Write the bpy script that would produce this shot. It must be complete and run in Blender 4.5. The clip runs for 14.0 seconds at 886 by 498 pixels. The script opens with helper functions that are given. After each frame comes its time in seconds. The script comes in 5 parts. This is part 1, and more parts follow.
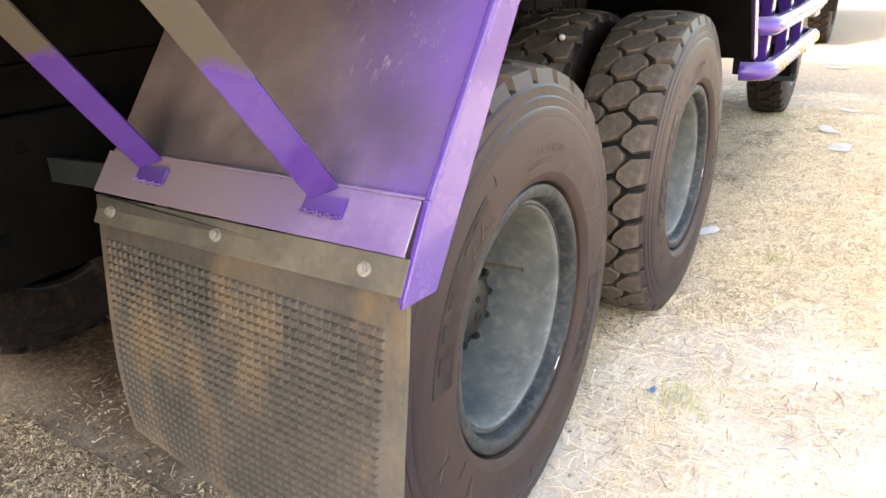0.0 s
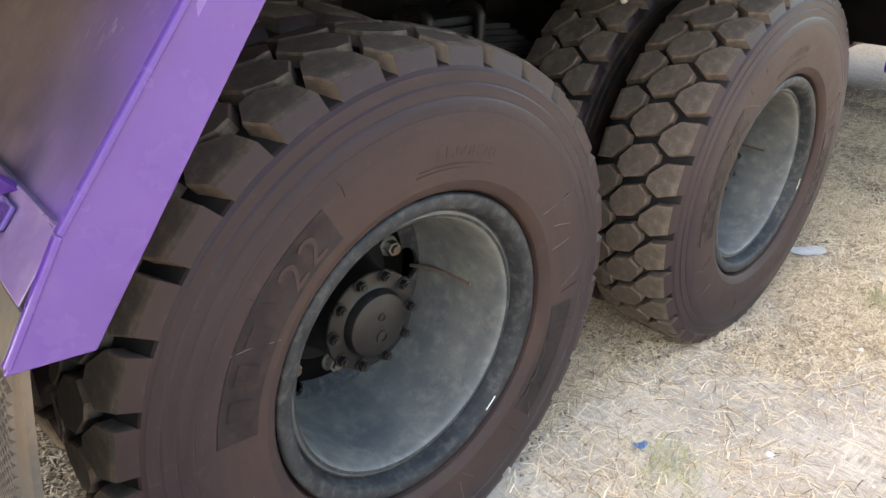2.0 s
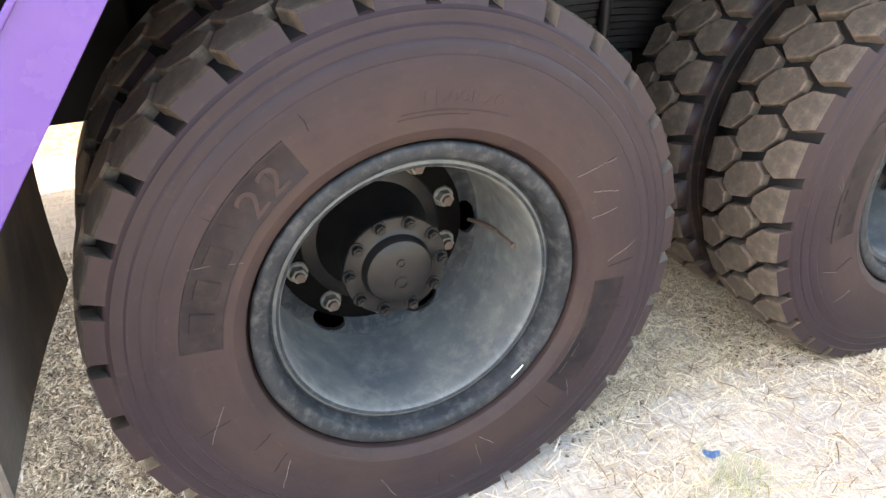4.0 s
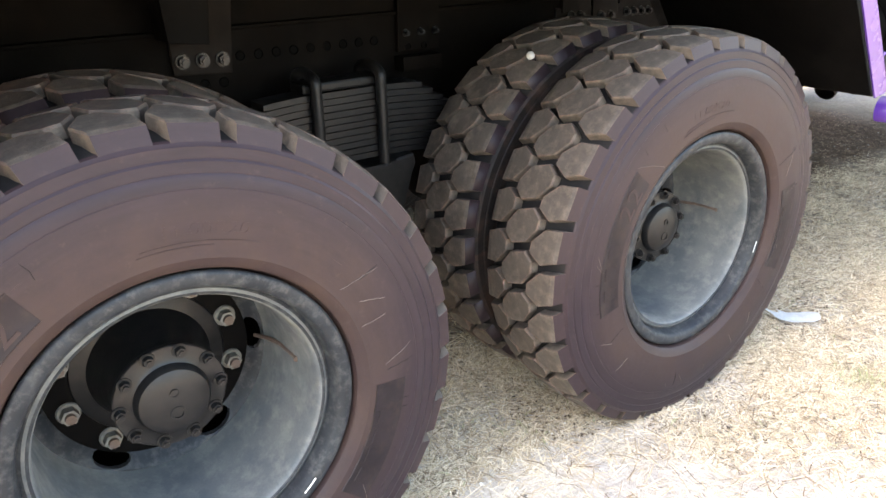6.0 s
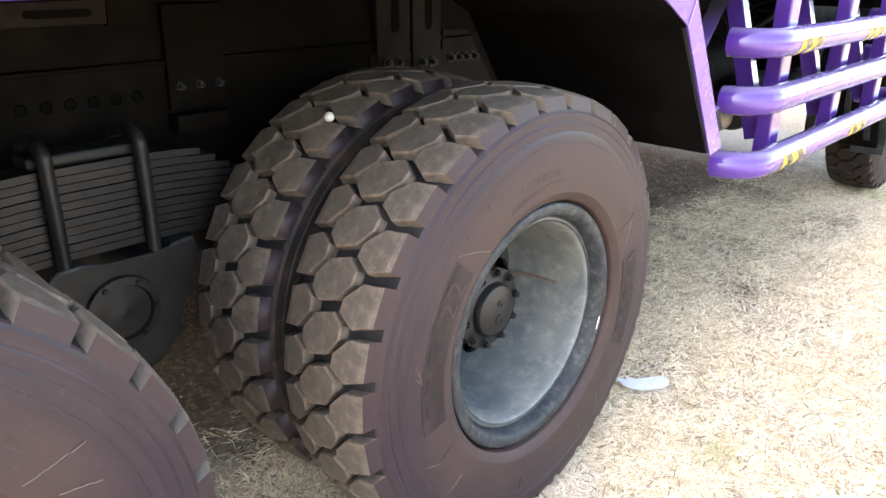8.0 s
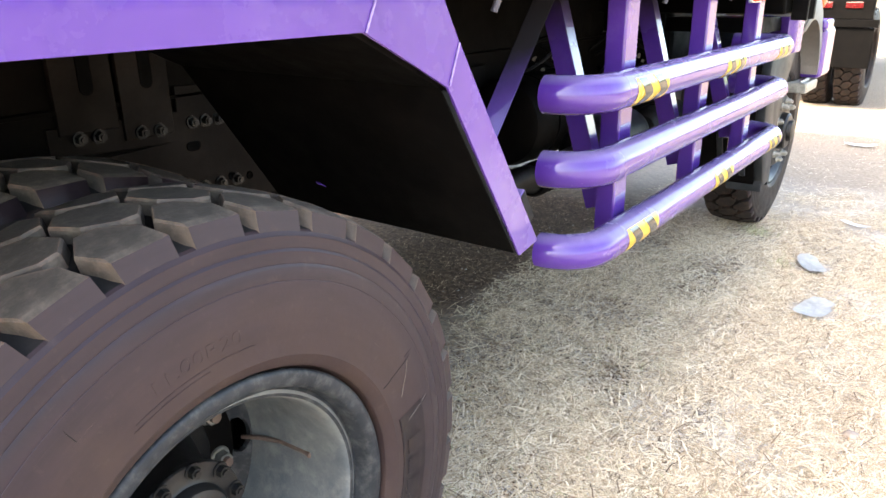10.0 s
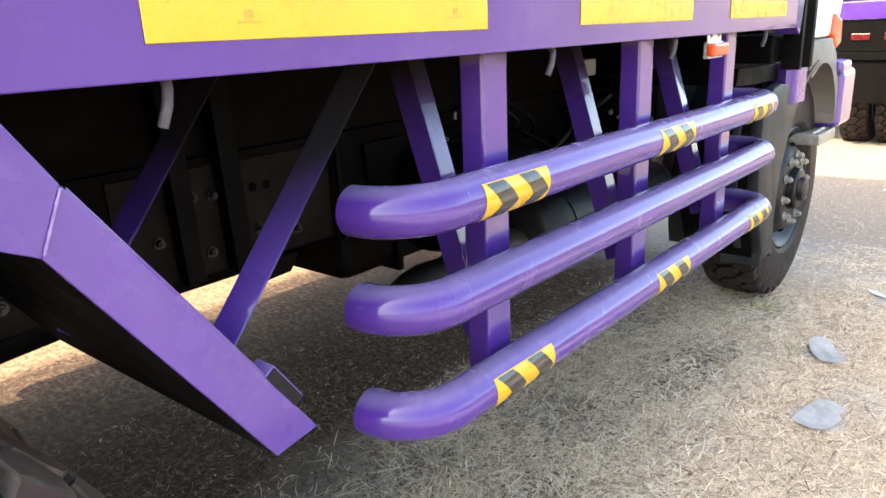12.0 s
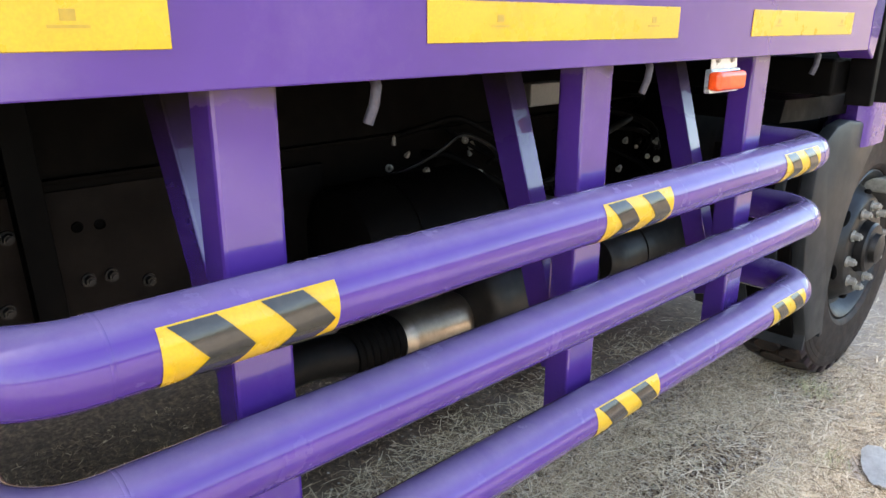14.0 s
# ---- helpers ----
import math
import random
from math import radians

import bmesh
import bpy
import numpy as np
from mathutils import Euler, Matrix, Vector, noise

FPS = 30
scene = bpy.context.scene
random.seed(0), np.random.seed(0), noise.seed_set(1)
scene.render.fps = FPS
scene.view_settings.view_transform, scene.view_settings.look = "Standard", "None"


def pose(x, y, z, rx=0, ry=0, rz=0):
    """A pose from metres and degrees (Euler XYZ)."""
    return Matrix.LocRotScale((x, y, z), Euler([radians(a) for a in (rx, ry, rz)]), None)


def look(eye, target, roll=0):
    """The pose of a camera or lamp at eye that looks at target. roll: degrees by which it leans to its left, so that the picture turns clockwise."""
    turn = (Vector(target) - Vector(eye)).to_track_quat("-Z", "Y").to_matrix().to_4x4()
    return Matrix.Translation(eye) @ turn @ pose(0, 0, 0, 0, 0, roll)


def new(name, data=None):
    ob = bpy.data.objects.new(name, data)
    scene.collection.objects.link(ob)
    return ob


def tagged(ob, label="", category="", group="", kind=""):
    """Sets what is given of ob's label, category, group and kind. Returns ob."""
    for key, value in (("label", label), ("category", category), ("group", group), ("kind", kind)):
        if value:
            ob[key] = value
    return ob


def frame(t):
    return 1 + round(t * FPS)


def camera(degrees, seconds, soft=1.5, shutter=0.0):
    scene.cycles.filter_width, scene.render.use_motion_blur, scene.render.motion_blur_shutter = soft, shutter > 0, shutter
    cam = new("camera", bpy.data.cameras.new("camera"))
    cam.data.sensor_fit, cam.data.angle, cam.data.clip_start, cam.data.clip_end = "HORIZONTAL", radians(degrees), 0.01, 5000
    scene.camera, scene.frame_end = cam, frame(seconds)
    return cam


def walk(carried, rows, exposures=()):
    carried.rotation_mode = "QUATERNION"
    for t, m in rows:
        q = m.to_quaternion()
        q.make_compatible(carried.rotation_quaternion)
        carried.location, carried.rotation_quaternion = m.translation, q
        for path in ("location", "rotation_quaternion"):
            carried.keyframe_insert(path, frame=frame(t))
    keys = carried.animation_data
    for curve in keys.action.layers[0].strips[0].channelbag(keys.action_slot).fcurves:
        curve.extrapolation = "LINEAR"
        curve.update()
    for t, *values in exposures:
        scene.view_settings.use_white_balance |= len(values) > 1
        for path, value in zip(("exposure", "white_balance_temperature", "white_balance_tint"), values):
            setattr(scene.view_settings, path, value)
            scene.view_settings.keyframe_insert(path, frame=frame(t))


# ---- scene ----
cam = camera(62.8, 14.0)
EXPOSURES = [(0, 3.58, 8300, 8), (0.5, 3.33, 8300, 8), (1, 3.23, 8200, 8), (1.5, 3.16, 8100, 8), (2, 3.16, 8000, 8), (2.5, 3.38, 7900, 8), (5, 3.83, 7800, 9), (7, 4.00, 7600, 9), (9.5, 3.86, 7500, 9), (10, 3.63, 7400, 9), (11, 3.30, 7300, 9), (12.5, 3.10, 7300, 9), (14, 3.00, 7200, 9)]
PATH = [
    (0, (0.572, -1.261, 1.234), (-0.362, 0.232, 0.521), -1.4),
    (0.5, (0.649, -1.114, 1.237), (-0.372, 0.293, 0.470), -1.0),
    (1, (0.737, -0.986, 1.248), (-0.397, 0.311, 0.448), -0.1),
    (1.5, (0.754, -0.856, 1.249), (-0.420, 0.394, 0.430), -1.2),
    (2, (0.752, -0.707, 1.240), (-0.461, 0.480, 0.385), 1.9),
    (2.5, (0.794, -0.594, 1.235), (-0.573, 0.374, 0.338), -2.2),
    (2.7, (0.822, -0.548, 1.234), (-0.611, 0.297, 0.315), -2.1),
    (4.8, (0.984, -0.329, 1.191), (-0.540, 0.305, 0.249), -0.8),
    (5, (0.994, -0.320, 1.220), (-0.505, 0.438, 0.333), -0.5),
    (5.5, (1.043, -0.248, 1.262), (-0.405, 0.652, 0.422), -1.5),
    (6, (1.038, -0.219, 1.268), (-0.388, 0.781, 0.510), -1.3),
    (6.5, (0.984, -0.112, 1.270), (-0.413, 0.952, 0.543), -2.1),
    (7, (0.918, 0.004, 1.285), (-0.408, 1.172, 0.587), -1.9),
    (7.2, (0.887, 0.008, 1.273), (-0.399, 1.234, 0.601), -1.3),
    (9.3, (0.798, 0.583, 1.294), (-0.371, 1.907, 0.593), 0.6),
    (9.5, (0.773, 0.670, 1.278), (-0.392, 2.009, 0.601), 0.1),
    (10, (0.718, 0.844, 1.299), (-0.338, 2.286, 0.652), -0.6),
    (10.5, (0.704, 0.969, 1.285), (-0.304, 2.455, 0.666), -2.0),
    (11, (0.735, 1.183, 1.312), (-0.358, 2.616, 0.712), -2.7),
    (11.5, (0.792, 1.359, 1.347), (-0.379, 2.741, 0.771), -2.2),
    (12, (0.794, 1.494, 1.353), (-0.383, 2.876, 0.793), -2.5),
    (12.5, (0.721, 1.674, 1.354), (-0.455, 3.063, 0.806), -0.5),
    (13, (0.672, 1.829, 1.362), (-0.496, 3.224, 0.816), 0.2),
    (13.5, (0.673, 2.000, 1.349), (-0.518, 3.366, 0.778), -0.6),
    (14, (0.712, 2.191, 1.372), (-0.607, 3.429, 0.790), 0.2),
]
walk(cam, [(t, look(eye, target, roll)) for t, eye, target, roll in PATH], EXPOSURES)

# ---------------------------------------------------------------- world and light
world = bpy.data.worlds.new("sky")
world.use_nodes = True
scene.world = world
wn = world.node_tree
sky = wn.nodes.new("ShaderNodeTexSky")
sky.sky_type, sky.sun_disc = "NISHITA", False
sky.sun_elevation, sky.sun_rotation = radians(48), radians(-159.5)
sky.air_density, sky.dust_density = 1.0, 2.6
wn.links.new(sky.outputs[0], wn.nodes["Background"].inputs[0])
wn.nodes["Background"].inputs[1].default_value = 0.15

sun_data = bpy.data.lights.new("sun", "SUN")
sun_data.energy, sun_data.angle, sun_data.color = 1.9, radians(0.6), (1.0, 0.92, 0.80)
sun = new("sun", sun_data)
sun.matrix_world = look((-6.3, -16.9, 20.1), (0, 0, 0))


# ---------------------------------------------------------------- materials
def nodes_of(name):
    m = bpy.data.materials.new(name)
    m.use_nodes = True
    return m, m.node_tree, m.node_tree.nodes["Principled BSDF"]


def tex_noise(nt, scale, detail=4, rough=0.6, coord="Object", stretch=None):
    tc = nt.nodes.new("ShaderNodeTexCoord")
    n = nt.nodes.new("ShaderNodeTexNoise")
    n.inputs["Scale"].default_value = scale
    n.inputs["Detail"].default_value = detail
    n.inputs["Roughness"].default_value = rough
    if stretch:
        mp = nt.nodes.new("ShaderNodeMapping")
        mp.inputs["Scale"].default_value = stretch
        nt.links.new(tc.outputs[coord], mp.inputs[0])
        nt.links.new(mp.outputs[0], n.inputs[0])
    else:
        nt.links.new(tc.outputs[coord], n.inputs[0])
    return n.outputs[0]


def ramp(nt, fac, stops):
    r = nt.nodes.new("ShaderNodeValToRGB")
    while len(r.color_ramp.elements) < len(stops):
        r.color_ramp.elements.new(0.5)
    for e, (p, c) in zip(r.color_ramp.elements, stops):
        e.position = p
        e.color = (*c, 1) if len(c) == 3 else (c[0], c[0], c[0], 1)
    nt.links.new(fac, r.inputs[0])
    return r.outputs[0]


def mix(nt, fac, a, b, mode="MIX"):
    n = nt.nodes.new("ShaderNodeMix")
    n.data_type, n.blend_type = "RGBA", mode
    for s, v in ((0, fac), (6, a), (7, b)):
        if hasattr(v, "links"):
            nt.links.new(v, n.inputs[s])
        else:
            n.inputs[s].default_value = v if s == 0 else (*v, 1)
    return n.outputs[2]


def bump(nt, bsdf, height, strength=0.3, dist=0.01):
    b = nt.nodes.new("ShaderNodeBump")
    b.inputs["Strength"].default_value, b.inputs["Distance"].default_value = strength, dist
    nt.links.new(height, b.inputs["Height"])
    nt.links.new(b.outputs[0], bsdf.inputs["Normal"])


def surface(name, c1, c2, rough=0.5, scale=12.0, metal=0.0, fine=120.0, relief=0.15, dist=0.002, dust=None, coat=0.0, spread=(0.35, 0.65), rough2=None, spec=0.5):
    """A painted, rubber or metal surface with colour at two scales, fine relief, and dust in patches."""
    m, nt, b = nodes_of(name)
    big = tex_noise(nt, scale, 5)
    col = ramp(nt, big, [(spread[0], c1), (spread[1], c2)])
    small = tex_noise(nt, fine, 3)
    col = mix(nt, 0.35, col, ramp(nt, small, [(0.3, (0.55,)), (0.7, (1.0,))]), "MULTIPLY")
    if dust:
        col = mix(nt, ramp(nt, tex_noise(nt, scale * 2.3, 7, 0.7), [(0.48, (0.0,)), (0.72, (dust[3],))]), col, dust[:3])
    nt.links.new(col, b.inputs["Base Color"])
    nt.links.new(ramp(nt, tex_noise(nt, scale * 1.7, 6), [(0.3, (rough * 0.85,)), (0.7, (rough2 or min(1.0, rough * 1.2),))]), b.inputs["Roughness"])
    b.inputs["Metallic"].default_value = metal
    b.inputs["Coat Weight"].default_value = coat
    b.inputs["Specular IOR Level"].default_value = spec
    b.inputs["Coat Roughness"].default_value = 0.06
    if relief:
        bump(nt, b, small, relief, dist)
    return m


def axis_fade(nt, axis, lo, hi, wobble=0.08, scale=14):
    """0 below lo to 1 above hi along one axis, with a ragged edge."""
    tc = nt.nodes.new("ShaderNodeTexCoord")
    sp = nt.nodes.new("ShaderNodeSeparateXYZ")
    nt.links.new(tc.outputs["Object"], sp.inputs[0])
    ns = tex_noise(nt, scale, 4)
    ma = nt.nodes.new("ShaderNodeMath")
    ma.operation = "MULTIPLY_ADD"
    ma.inputs[1].default_value = wobble
    nt.links.new(ns, ma.inputs[0])
    nt.links.new(sp.outputs[axis], ma.inputs[2])
    mr = nt.nodes.new("ShaderNodeMapRange")
    mr.inputs["From Min"].default_value, mr.inputs["From Max"].default_value = lo + wobble / 2, hi + wobble / 2
    nt.links.new(ma.outputs[0], mr.inputs[0])
    return mr.outputs[0]


PURPLE, PURPLE2 = (0.049, 0.0178, 0.150), (0.060, 0.0225, 0.178)
PRIMER = (0.17, 0.145, 0.125)


def upward(nt, lo=0.55, hi=0.95):
    """1 on faces that look up, where dust settles."""
    g = nt.nodes.new("ShaderNodeNewGeometry")
    sp = nt.nodes.new("ShaderNodeSeparateXYZ")
    nt.links.new(g.outputs["Normal"], sp.inputs[0])
    mr = nt.nodes.new("ShaderNodeMapRange")
    mr.inputs["From Min"].default_value, mr.inputs["From Max"].default_value = lo, hi
    nt.links.new(sp.outputs[2], mr.inputs[0])
    return mr.outputs[0]


def times(nt, a, b):
    m = nt.nodes.new("ShaderNodeMath")
    m.operation = "MULTIPLY"
    for i, v in enumerate((a, b)):
        if hasattr(v, "links"):
            nt.links.new(v, m.inputs[i])
        else:
            m.inputs[i].default_value = v
    return m.outputs[0]


def paint(name, fade=None, primer=PRIMER, dusty=0.05, rough=0.16, veil=0.0, coat=0.85):
    """Glossy purple lacquer; fade: (axis, lo, hi) where overspray thins out to primer, a colour that on struts and
    stays also carries shade.
    """
    m, nt, b = nodes_of(name)
    col = ramp(nt, tex_noise(nt, 3.5, 4), [(0.35, PURPLE), (0.65, PURPLE2)])
    col = mix(nt, ramp(nt, tex_noise(nt, 9, 7, 0.72), [(0.52, (0.0,)), (0.8, (dusty,))]), col, (0.42, 0.36, 0.38))
    if veil:
        col = mix(nt, ramp(nt, tex_noise(nt, 5, 6), [(0.3, (veil * 0.6,)), (0.7, (veil,))]), col, (0.36, 0.27, 0.33))
    settled = times(nt, upward(nt), ramp(nt, tex_noise(nt, 22, 6, 0.7), [(0.3, (0.26,)), (0.7, (0.42,))]))
    col = mix(nt, settled, col, (0.30, 0.26, 0.30))
    specks = ramp(nt, tex_noise(nt, 160, 2, 0.5), [(0.80, (0.0,)), (0.83, (0.18,))])
    col = mix(nt, specks, col, (0.45, 0.40, 0.45))
    bare = None
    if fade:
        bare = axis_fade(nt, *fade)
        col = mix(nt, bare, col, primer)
    nt.links.new(col, b.inputs["Base Color"])
    gloss = ramp(nt, tex_noise(nt, 16, 6), [(0.35, (rough * 0.9,)), (0.7, (rough * 1.5,))])
    nt.links.new(mix(nt, bare, gloss, (0.75, 0.75, 0.75)) if bare else gloss, b.inputs["Roughness"])
    if bare:
        nt.links.new(ramp(nt, bare, [(0.0, (0.15,)), (1.0, (0.06,))]), b.inputs["Specular IOR Level"])
    else:
        b.inputs["Specular IOR Level"].default_value = 0.15
    cw = nt.nodes.new("ShaderNodeMath")
    cw.operation = "SUBTRACT"
    cw.inputs[0].default_value = coat
    nt.links.new(settled, cw.inputs[1])
    if bare:
        bc = nt.nodes.new("ShaderNodeMath")
        bc.operation, bc.use_clamp = "SUBTRACT", True
        nt.links.new(cw.outputs[0], bc.inputs[0])
        nt.links.new(bare, bc.inputs[1])
        cw = bc
    nt.links.new(cw.outputs[0], b.inputs["Coat Weight"])
    b.inputs["Coat Roughness"].default_value = 0.035
    bump(nt, b, tex_noise(nt, 7, 2), 0.02, 0.004)
    return m


M = {}
M["purple"] = paint("purple lacquer")
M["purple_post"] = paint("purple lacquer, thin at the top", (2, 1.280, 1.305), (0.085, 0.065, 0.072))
M["purple_strut"] = paint("purple lacquer, overspray and under-bed shade at the top", (2, 1.14, 1.27), (0.012, 0.009, 0.009))
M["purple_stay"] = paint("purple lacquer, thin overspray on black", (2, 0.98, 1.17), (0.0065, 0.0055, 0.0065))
M["purple_brace"] = paint("purple lacquer, bare end", (2, 1.115, 1.135), (0.062, 0.053, 0.044))
M["purple_strip"] = paint("dusty mauve strip, purple at the outer end", (0, -0.02, -0.26), (0.165, 0.125, 0.150), 0.3, 0.3, 0.30)
M["purple_edge"] = paint("purple lacquer, thin dust", None, PRIMER, 0.05, 0.22, 0.02, 0.55)
M["purple_tube"] = paint("purple lacquer on tube", None, PRIMER, 0.04, 0.20, 0.0, 0.65)
M["weld"] = surface("pale weld metal under thin paint", (0.15, 0.09, 0.25), (0.24, 0.17, 0.33), 0.5, 60)


def guard_paint():
    """Purple lacquer at the outer edge, thinning over brown dusty primer further in."""
    m, nt, b = nodes_of("mudguard overspray")
    brown = ramp(nt, tex_noise(nt, 7, 6, 0.7), [(0.3, (0.125, 0.090, 0.092)), (0.55, (0.180, 0.134, 0.132)), (0.75, (0.25, 0.195, 0.175))])
    col = mix(nt, axis_fade(nt, 0, -0.20, 0.13, 0.16, 5), brown, (0.090, 0.042, 0.225))
    chips = ramp(nt, tex_noise(nt, 26, 8, 0.75), [(0.62, (0.0,)), (0.72, (0.22,))])
    col = mix(nt, chips, col, (0.34, 0.28, 0.29))
    band = times(nt, axis_fade(nt, 0, -0.16, -0.06, 0.05, 8), ramp(nt, axis_fade(nt, 0, 0.00, 0.07, 0.05, 8), [(0.0, (1.0,)), (1.0, (0.0,))]))
    peel = ramp(nt, tex_noise(nt, 60, 8, 0.75, stretch=(1.0, 0.45, 0.45)), [(0.57, (0.0,)), (0.62, (0.62,))])
    col = mix(nt, times(nt, times(nt, band, peel), ramp(nt, tex_noise(nt, 5, 3), [(0.42, (0.0,)), (0.55, (1.0,))])), col, (0.40, 0.34, 0.36))
    soot = times(nt, ramp(nt, axis_fade(nt, 2, 0.995, 1.09, 0.03, 9), [(0.0, (1.0,)), (1.0, (0.0,))]), ramp(nt, tex_noise(nt, 4, 4), [(0.42, (0.0,)), (0.60, (0.75,))]))
    col = mix(nt, soot, col, (0.045, 0.038, 0.042))
    nt.links.new(col, b.inputs["Base Color"])
    b.inputs["Roughness"].default_value = 0.38
    bump(nt, b, tex_noise(nt, 30, 5), 0.12, 0.004)
    return m


M["guard"] = guard_paint()


def polar_noise(nt, around, across, detail=5, rough=0.65):
    """Noise drawn out round the axle, and the distance from the axle."""
    tc = nt.nodes.new("ShaderNodeTexCoord")
    sp = nt.nodes.new("ShaderNodeSeparateXYZ")
    nt.links.new(tc.outputs["Object"], sp.inputs[0])
    ang = nt.nodes.new("ShaderNodeMath")
    ang.operation = "ARCTAN2"
    nt.links.new(sp.outputs[2], ang.inputs[0])
    nt.links.new(sp.outputs[1], ang.inputs[1])
    flat = nt.nodes.new("ShaderNodeCombineXYZ")
    nt.links.new(sp.outputs[1], flat.inputs[0])
    nt.links.new(sp.outputs[2], flat.inputs[1])
    ln = nt.nodes.new("ShaderNodeVectorMath")
    ln.operation = "LENGTH"
    nt.links.new(flat.outputs[0], ln.inputs[0])
    vec = nt.nodes.new("ShaderNodeCombineXYZ")
    nt.links.new(times(nt, ln.outputs["Value"], across), vec.inputs[0])
    nt.links.new(times(nt, ang.outputs[0], around), vec.inputs[1])
    n = nt.nodes.new("ShaderNodeTexNoise")
    n.inputs["Scale"].default_value, n.inputs["Detail"].default_value, n.inputs["Roughness"].default_value = 1.0, detail, rough
    nt.links.new(vec.outputs[0], n.inputs[0])
    return n.outputs[0], ln.outputs["Value"]


def sidewall_rubber():
    """Black rubber: brown dust near the bead, a cleaner mauve-grey zone of ribs, worn orange-brown shoulder."""
    m, nt, b = nodes_of("dusty tyre rubber")
    streaks, r = polar_noise(nt, 3.0, 60.0)
    col = ramp(nt, streaks, [(0.3, (0.0135, 0.0092, 0.0124)), (0.7, (0.0215, 0.0145, 0.0186))])
    amount = ramp(nt, r, [(0.30, (0.80,)), (0.39, (0.55,)), (0.425, (0.14,)), (0.470, (0.08,)), (0.488, (0.12,)), (0.505, (0.25,))])
    patch = ramp(nt, tex_noise(nt, 7, 6, 0.7), [(0.32, (0.30,)), (0.66, (1.0,))])
    tint = ramp(nt, r, [(0.46, (0.044, 0.0270, 0.0205)), (0.50, (0.048, 0.0265, 0.0185))])
    col = mix(nt, times(nt, amount, patch), col, tint)
    spots = ramp(nt, tex_noise(nt, 45, 7, 0.75), [(0.58, (0.0,)), (0.72, (0.35,))])
    col = mix(nt, spots, col, (0.058, 0.041, 0.033))
    fine_arcs, _ = polar_noise(nt, 2.2, 420.0, 3)
    arcs = times(nt, ramp(nt, fine_arcs, [(0.66, (0.0,)), (0.70, (0.5,))]), ramp(nt, tex_noise(nt, 6, 3), [(0.50, (0.0,)), (0.60, (1.0,))]))
    col = mix(nt, arcs, col, (0.075, 0.055, 0.046))
    nt.links.new(col, b.inputs["Base Color"])
    nt.links.new(ramp(nt, times(nt, amount, patch), [(0.1, (0.38,)), (0.7, (0.60,))]), b.inputs["Roughness"])
    b.inputs["Specular IOR Level"].default_value = 0.15
    bump(nt, b, tex_noise(nt, 70, 4), 0.22, 0.0015)
    return m


M["sidewall"] = sidewall_rubber()
M["plate"] = surface("clean tyre rubber", (0.0095, 0.0072, 0.0090), (0.017, 0.0125, 0.0142), 0.40, 12, fine=80, spec=0.14, dust=(0.036, 0.024, 0.018, 0.5))
M["plate_dark"] = surface("black rubber for clean and shaded tyres", (0.011, 0.0090, 0.0088), (0.022, 0.0175, 0.0162), 0.5, 10, dust=(0.075, 0.041, 0.027, 0.55), spec=0.12)


def tread_rubber():
    """Grey-brown worn rubber whose edges are rubbed to a reddish brown."""
    m, nt, b = nodes_of("worn tread rubber")
    col = ramp(nt, tex_noise(nt, 14, 6, 0.7), [(0.3, (0.044, 0.0335, 0.0265)), (0.7, (0.086, 0.067, 0.053))])
    col = mix(nt, ramp(nt, tex_noise(nt, 34, 7, 0.72), [(0.48, (0.0,)), (0.72, (0.5,))]), col, (0.20, 0.155, 0.112))
    bv = nt.nodes.new("ShaderNodeBevel")
    bv.samples = 3
    bv.inputs["Radius"].default_value = 0.006
    g = nt.nodes.new("ShaderNodeNewGeometry")
    dot = nt.nodes.new("ShaderNodeVectorMath")
    dot.operation = "DOT_PRODUCT"
    nt.links.new(bv.outputs[0], dot.inputs[0])
    nt.links.new(g.outputs["Normal"], dot.inputs[1])
    edge = ramp(nt, dot.outputs["Value"], [(0.88, (1.0,)), (0.995, (0.0,))])
    worn = times(nt, edge, ramp(nt, tex_noise(nt, 28, 6, 0.75), [(0.42, (0.0,)), (0.66, (0.95,))]))
    col = mix(nt, worn, col, (0.20, 0.104, 0.070))
    nt.links.new(col, b.inputs["Base Color"])
    b.inputs["Roughness"].default_value = 0.68
    b.inputs["Specular IOR Level"].default_value = 0.3
    bump(nt, b, tex_noise(nt, 150, 4), 0.4, 0.003)
    return m


M["tread"] = tread_rubber()
M["scratch"] = surface("pale scratched rubber", (0.085, 0.064, 0.052), (0.13, 0.10, 0.082), 0.7, 20)
M["groove"] = surface("dark tyre rubber", (0.010, 0.009, 0.009), (0.022, 0.019, 0.018), 0.75, 10, spec=0.1)
M["barrel"] = surface("dusty grey wheel paint", (0.068, 0.074, 0.077), (0.115, 0.116, 0.108), 0.46, 9, fine=260, relief=0.25, dist=0.001, dust=(0.23, 0.215, 0.185, 0.45), rough2=0.7, spec=0.3)
M["rim"] = surface("grey wheel paint", (0.0115, 0.0130, 0.0158), (0.020, 0.022, 0.025), 0.42, 20, fine=220, relief=0.15, dist=0.001, dust=(0.15, 0.145, 0.13, 0.3), rough2=0.65, spec=0.2)
M["disc"] = surface("sooty black disc paint", (0.0045, 0.0045, 0.005), (0.009, 0.009, 0.0095), 0.38, 16, dust=(0.035, 0.031, 0.027, 0.25), spec=0.35)
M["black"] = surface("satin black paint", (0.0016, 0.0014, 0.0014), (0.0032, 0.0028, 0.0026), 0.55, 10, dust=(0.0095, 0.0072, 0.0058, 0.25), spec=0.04)
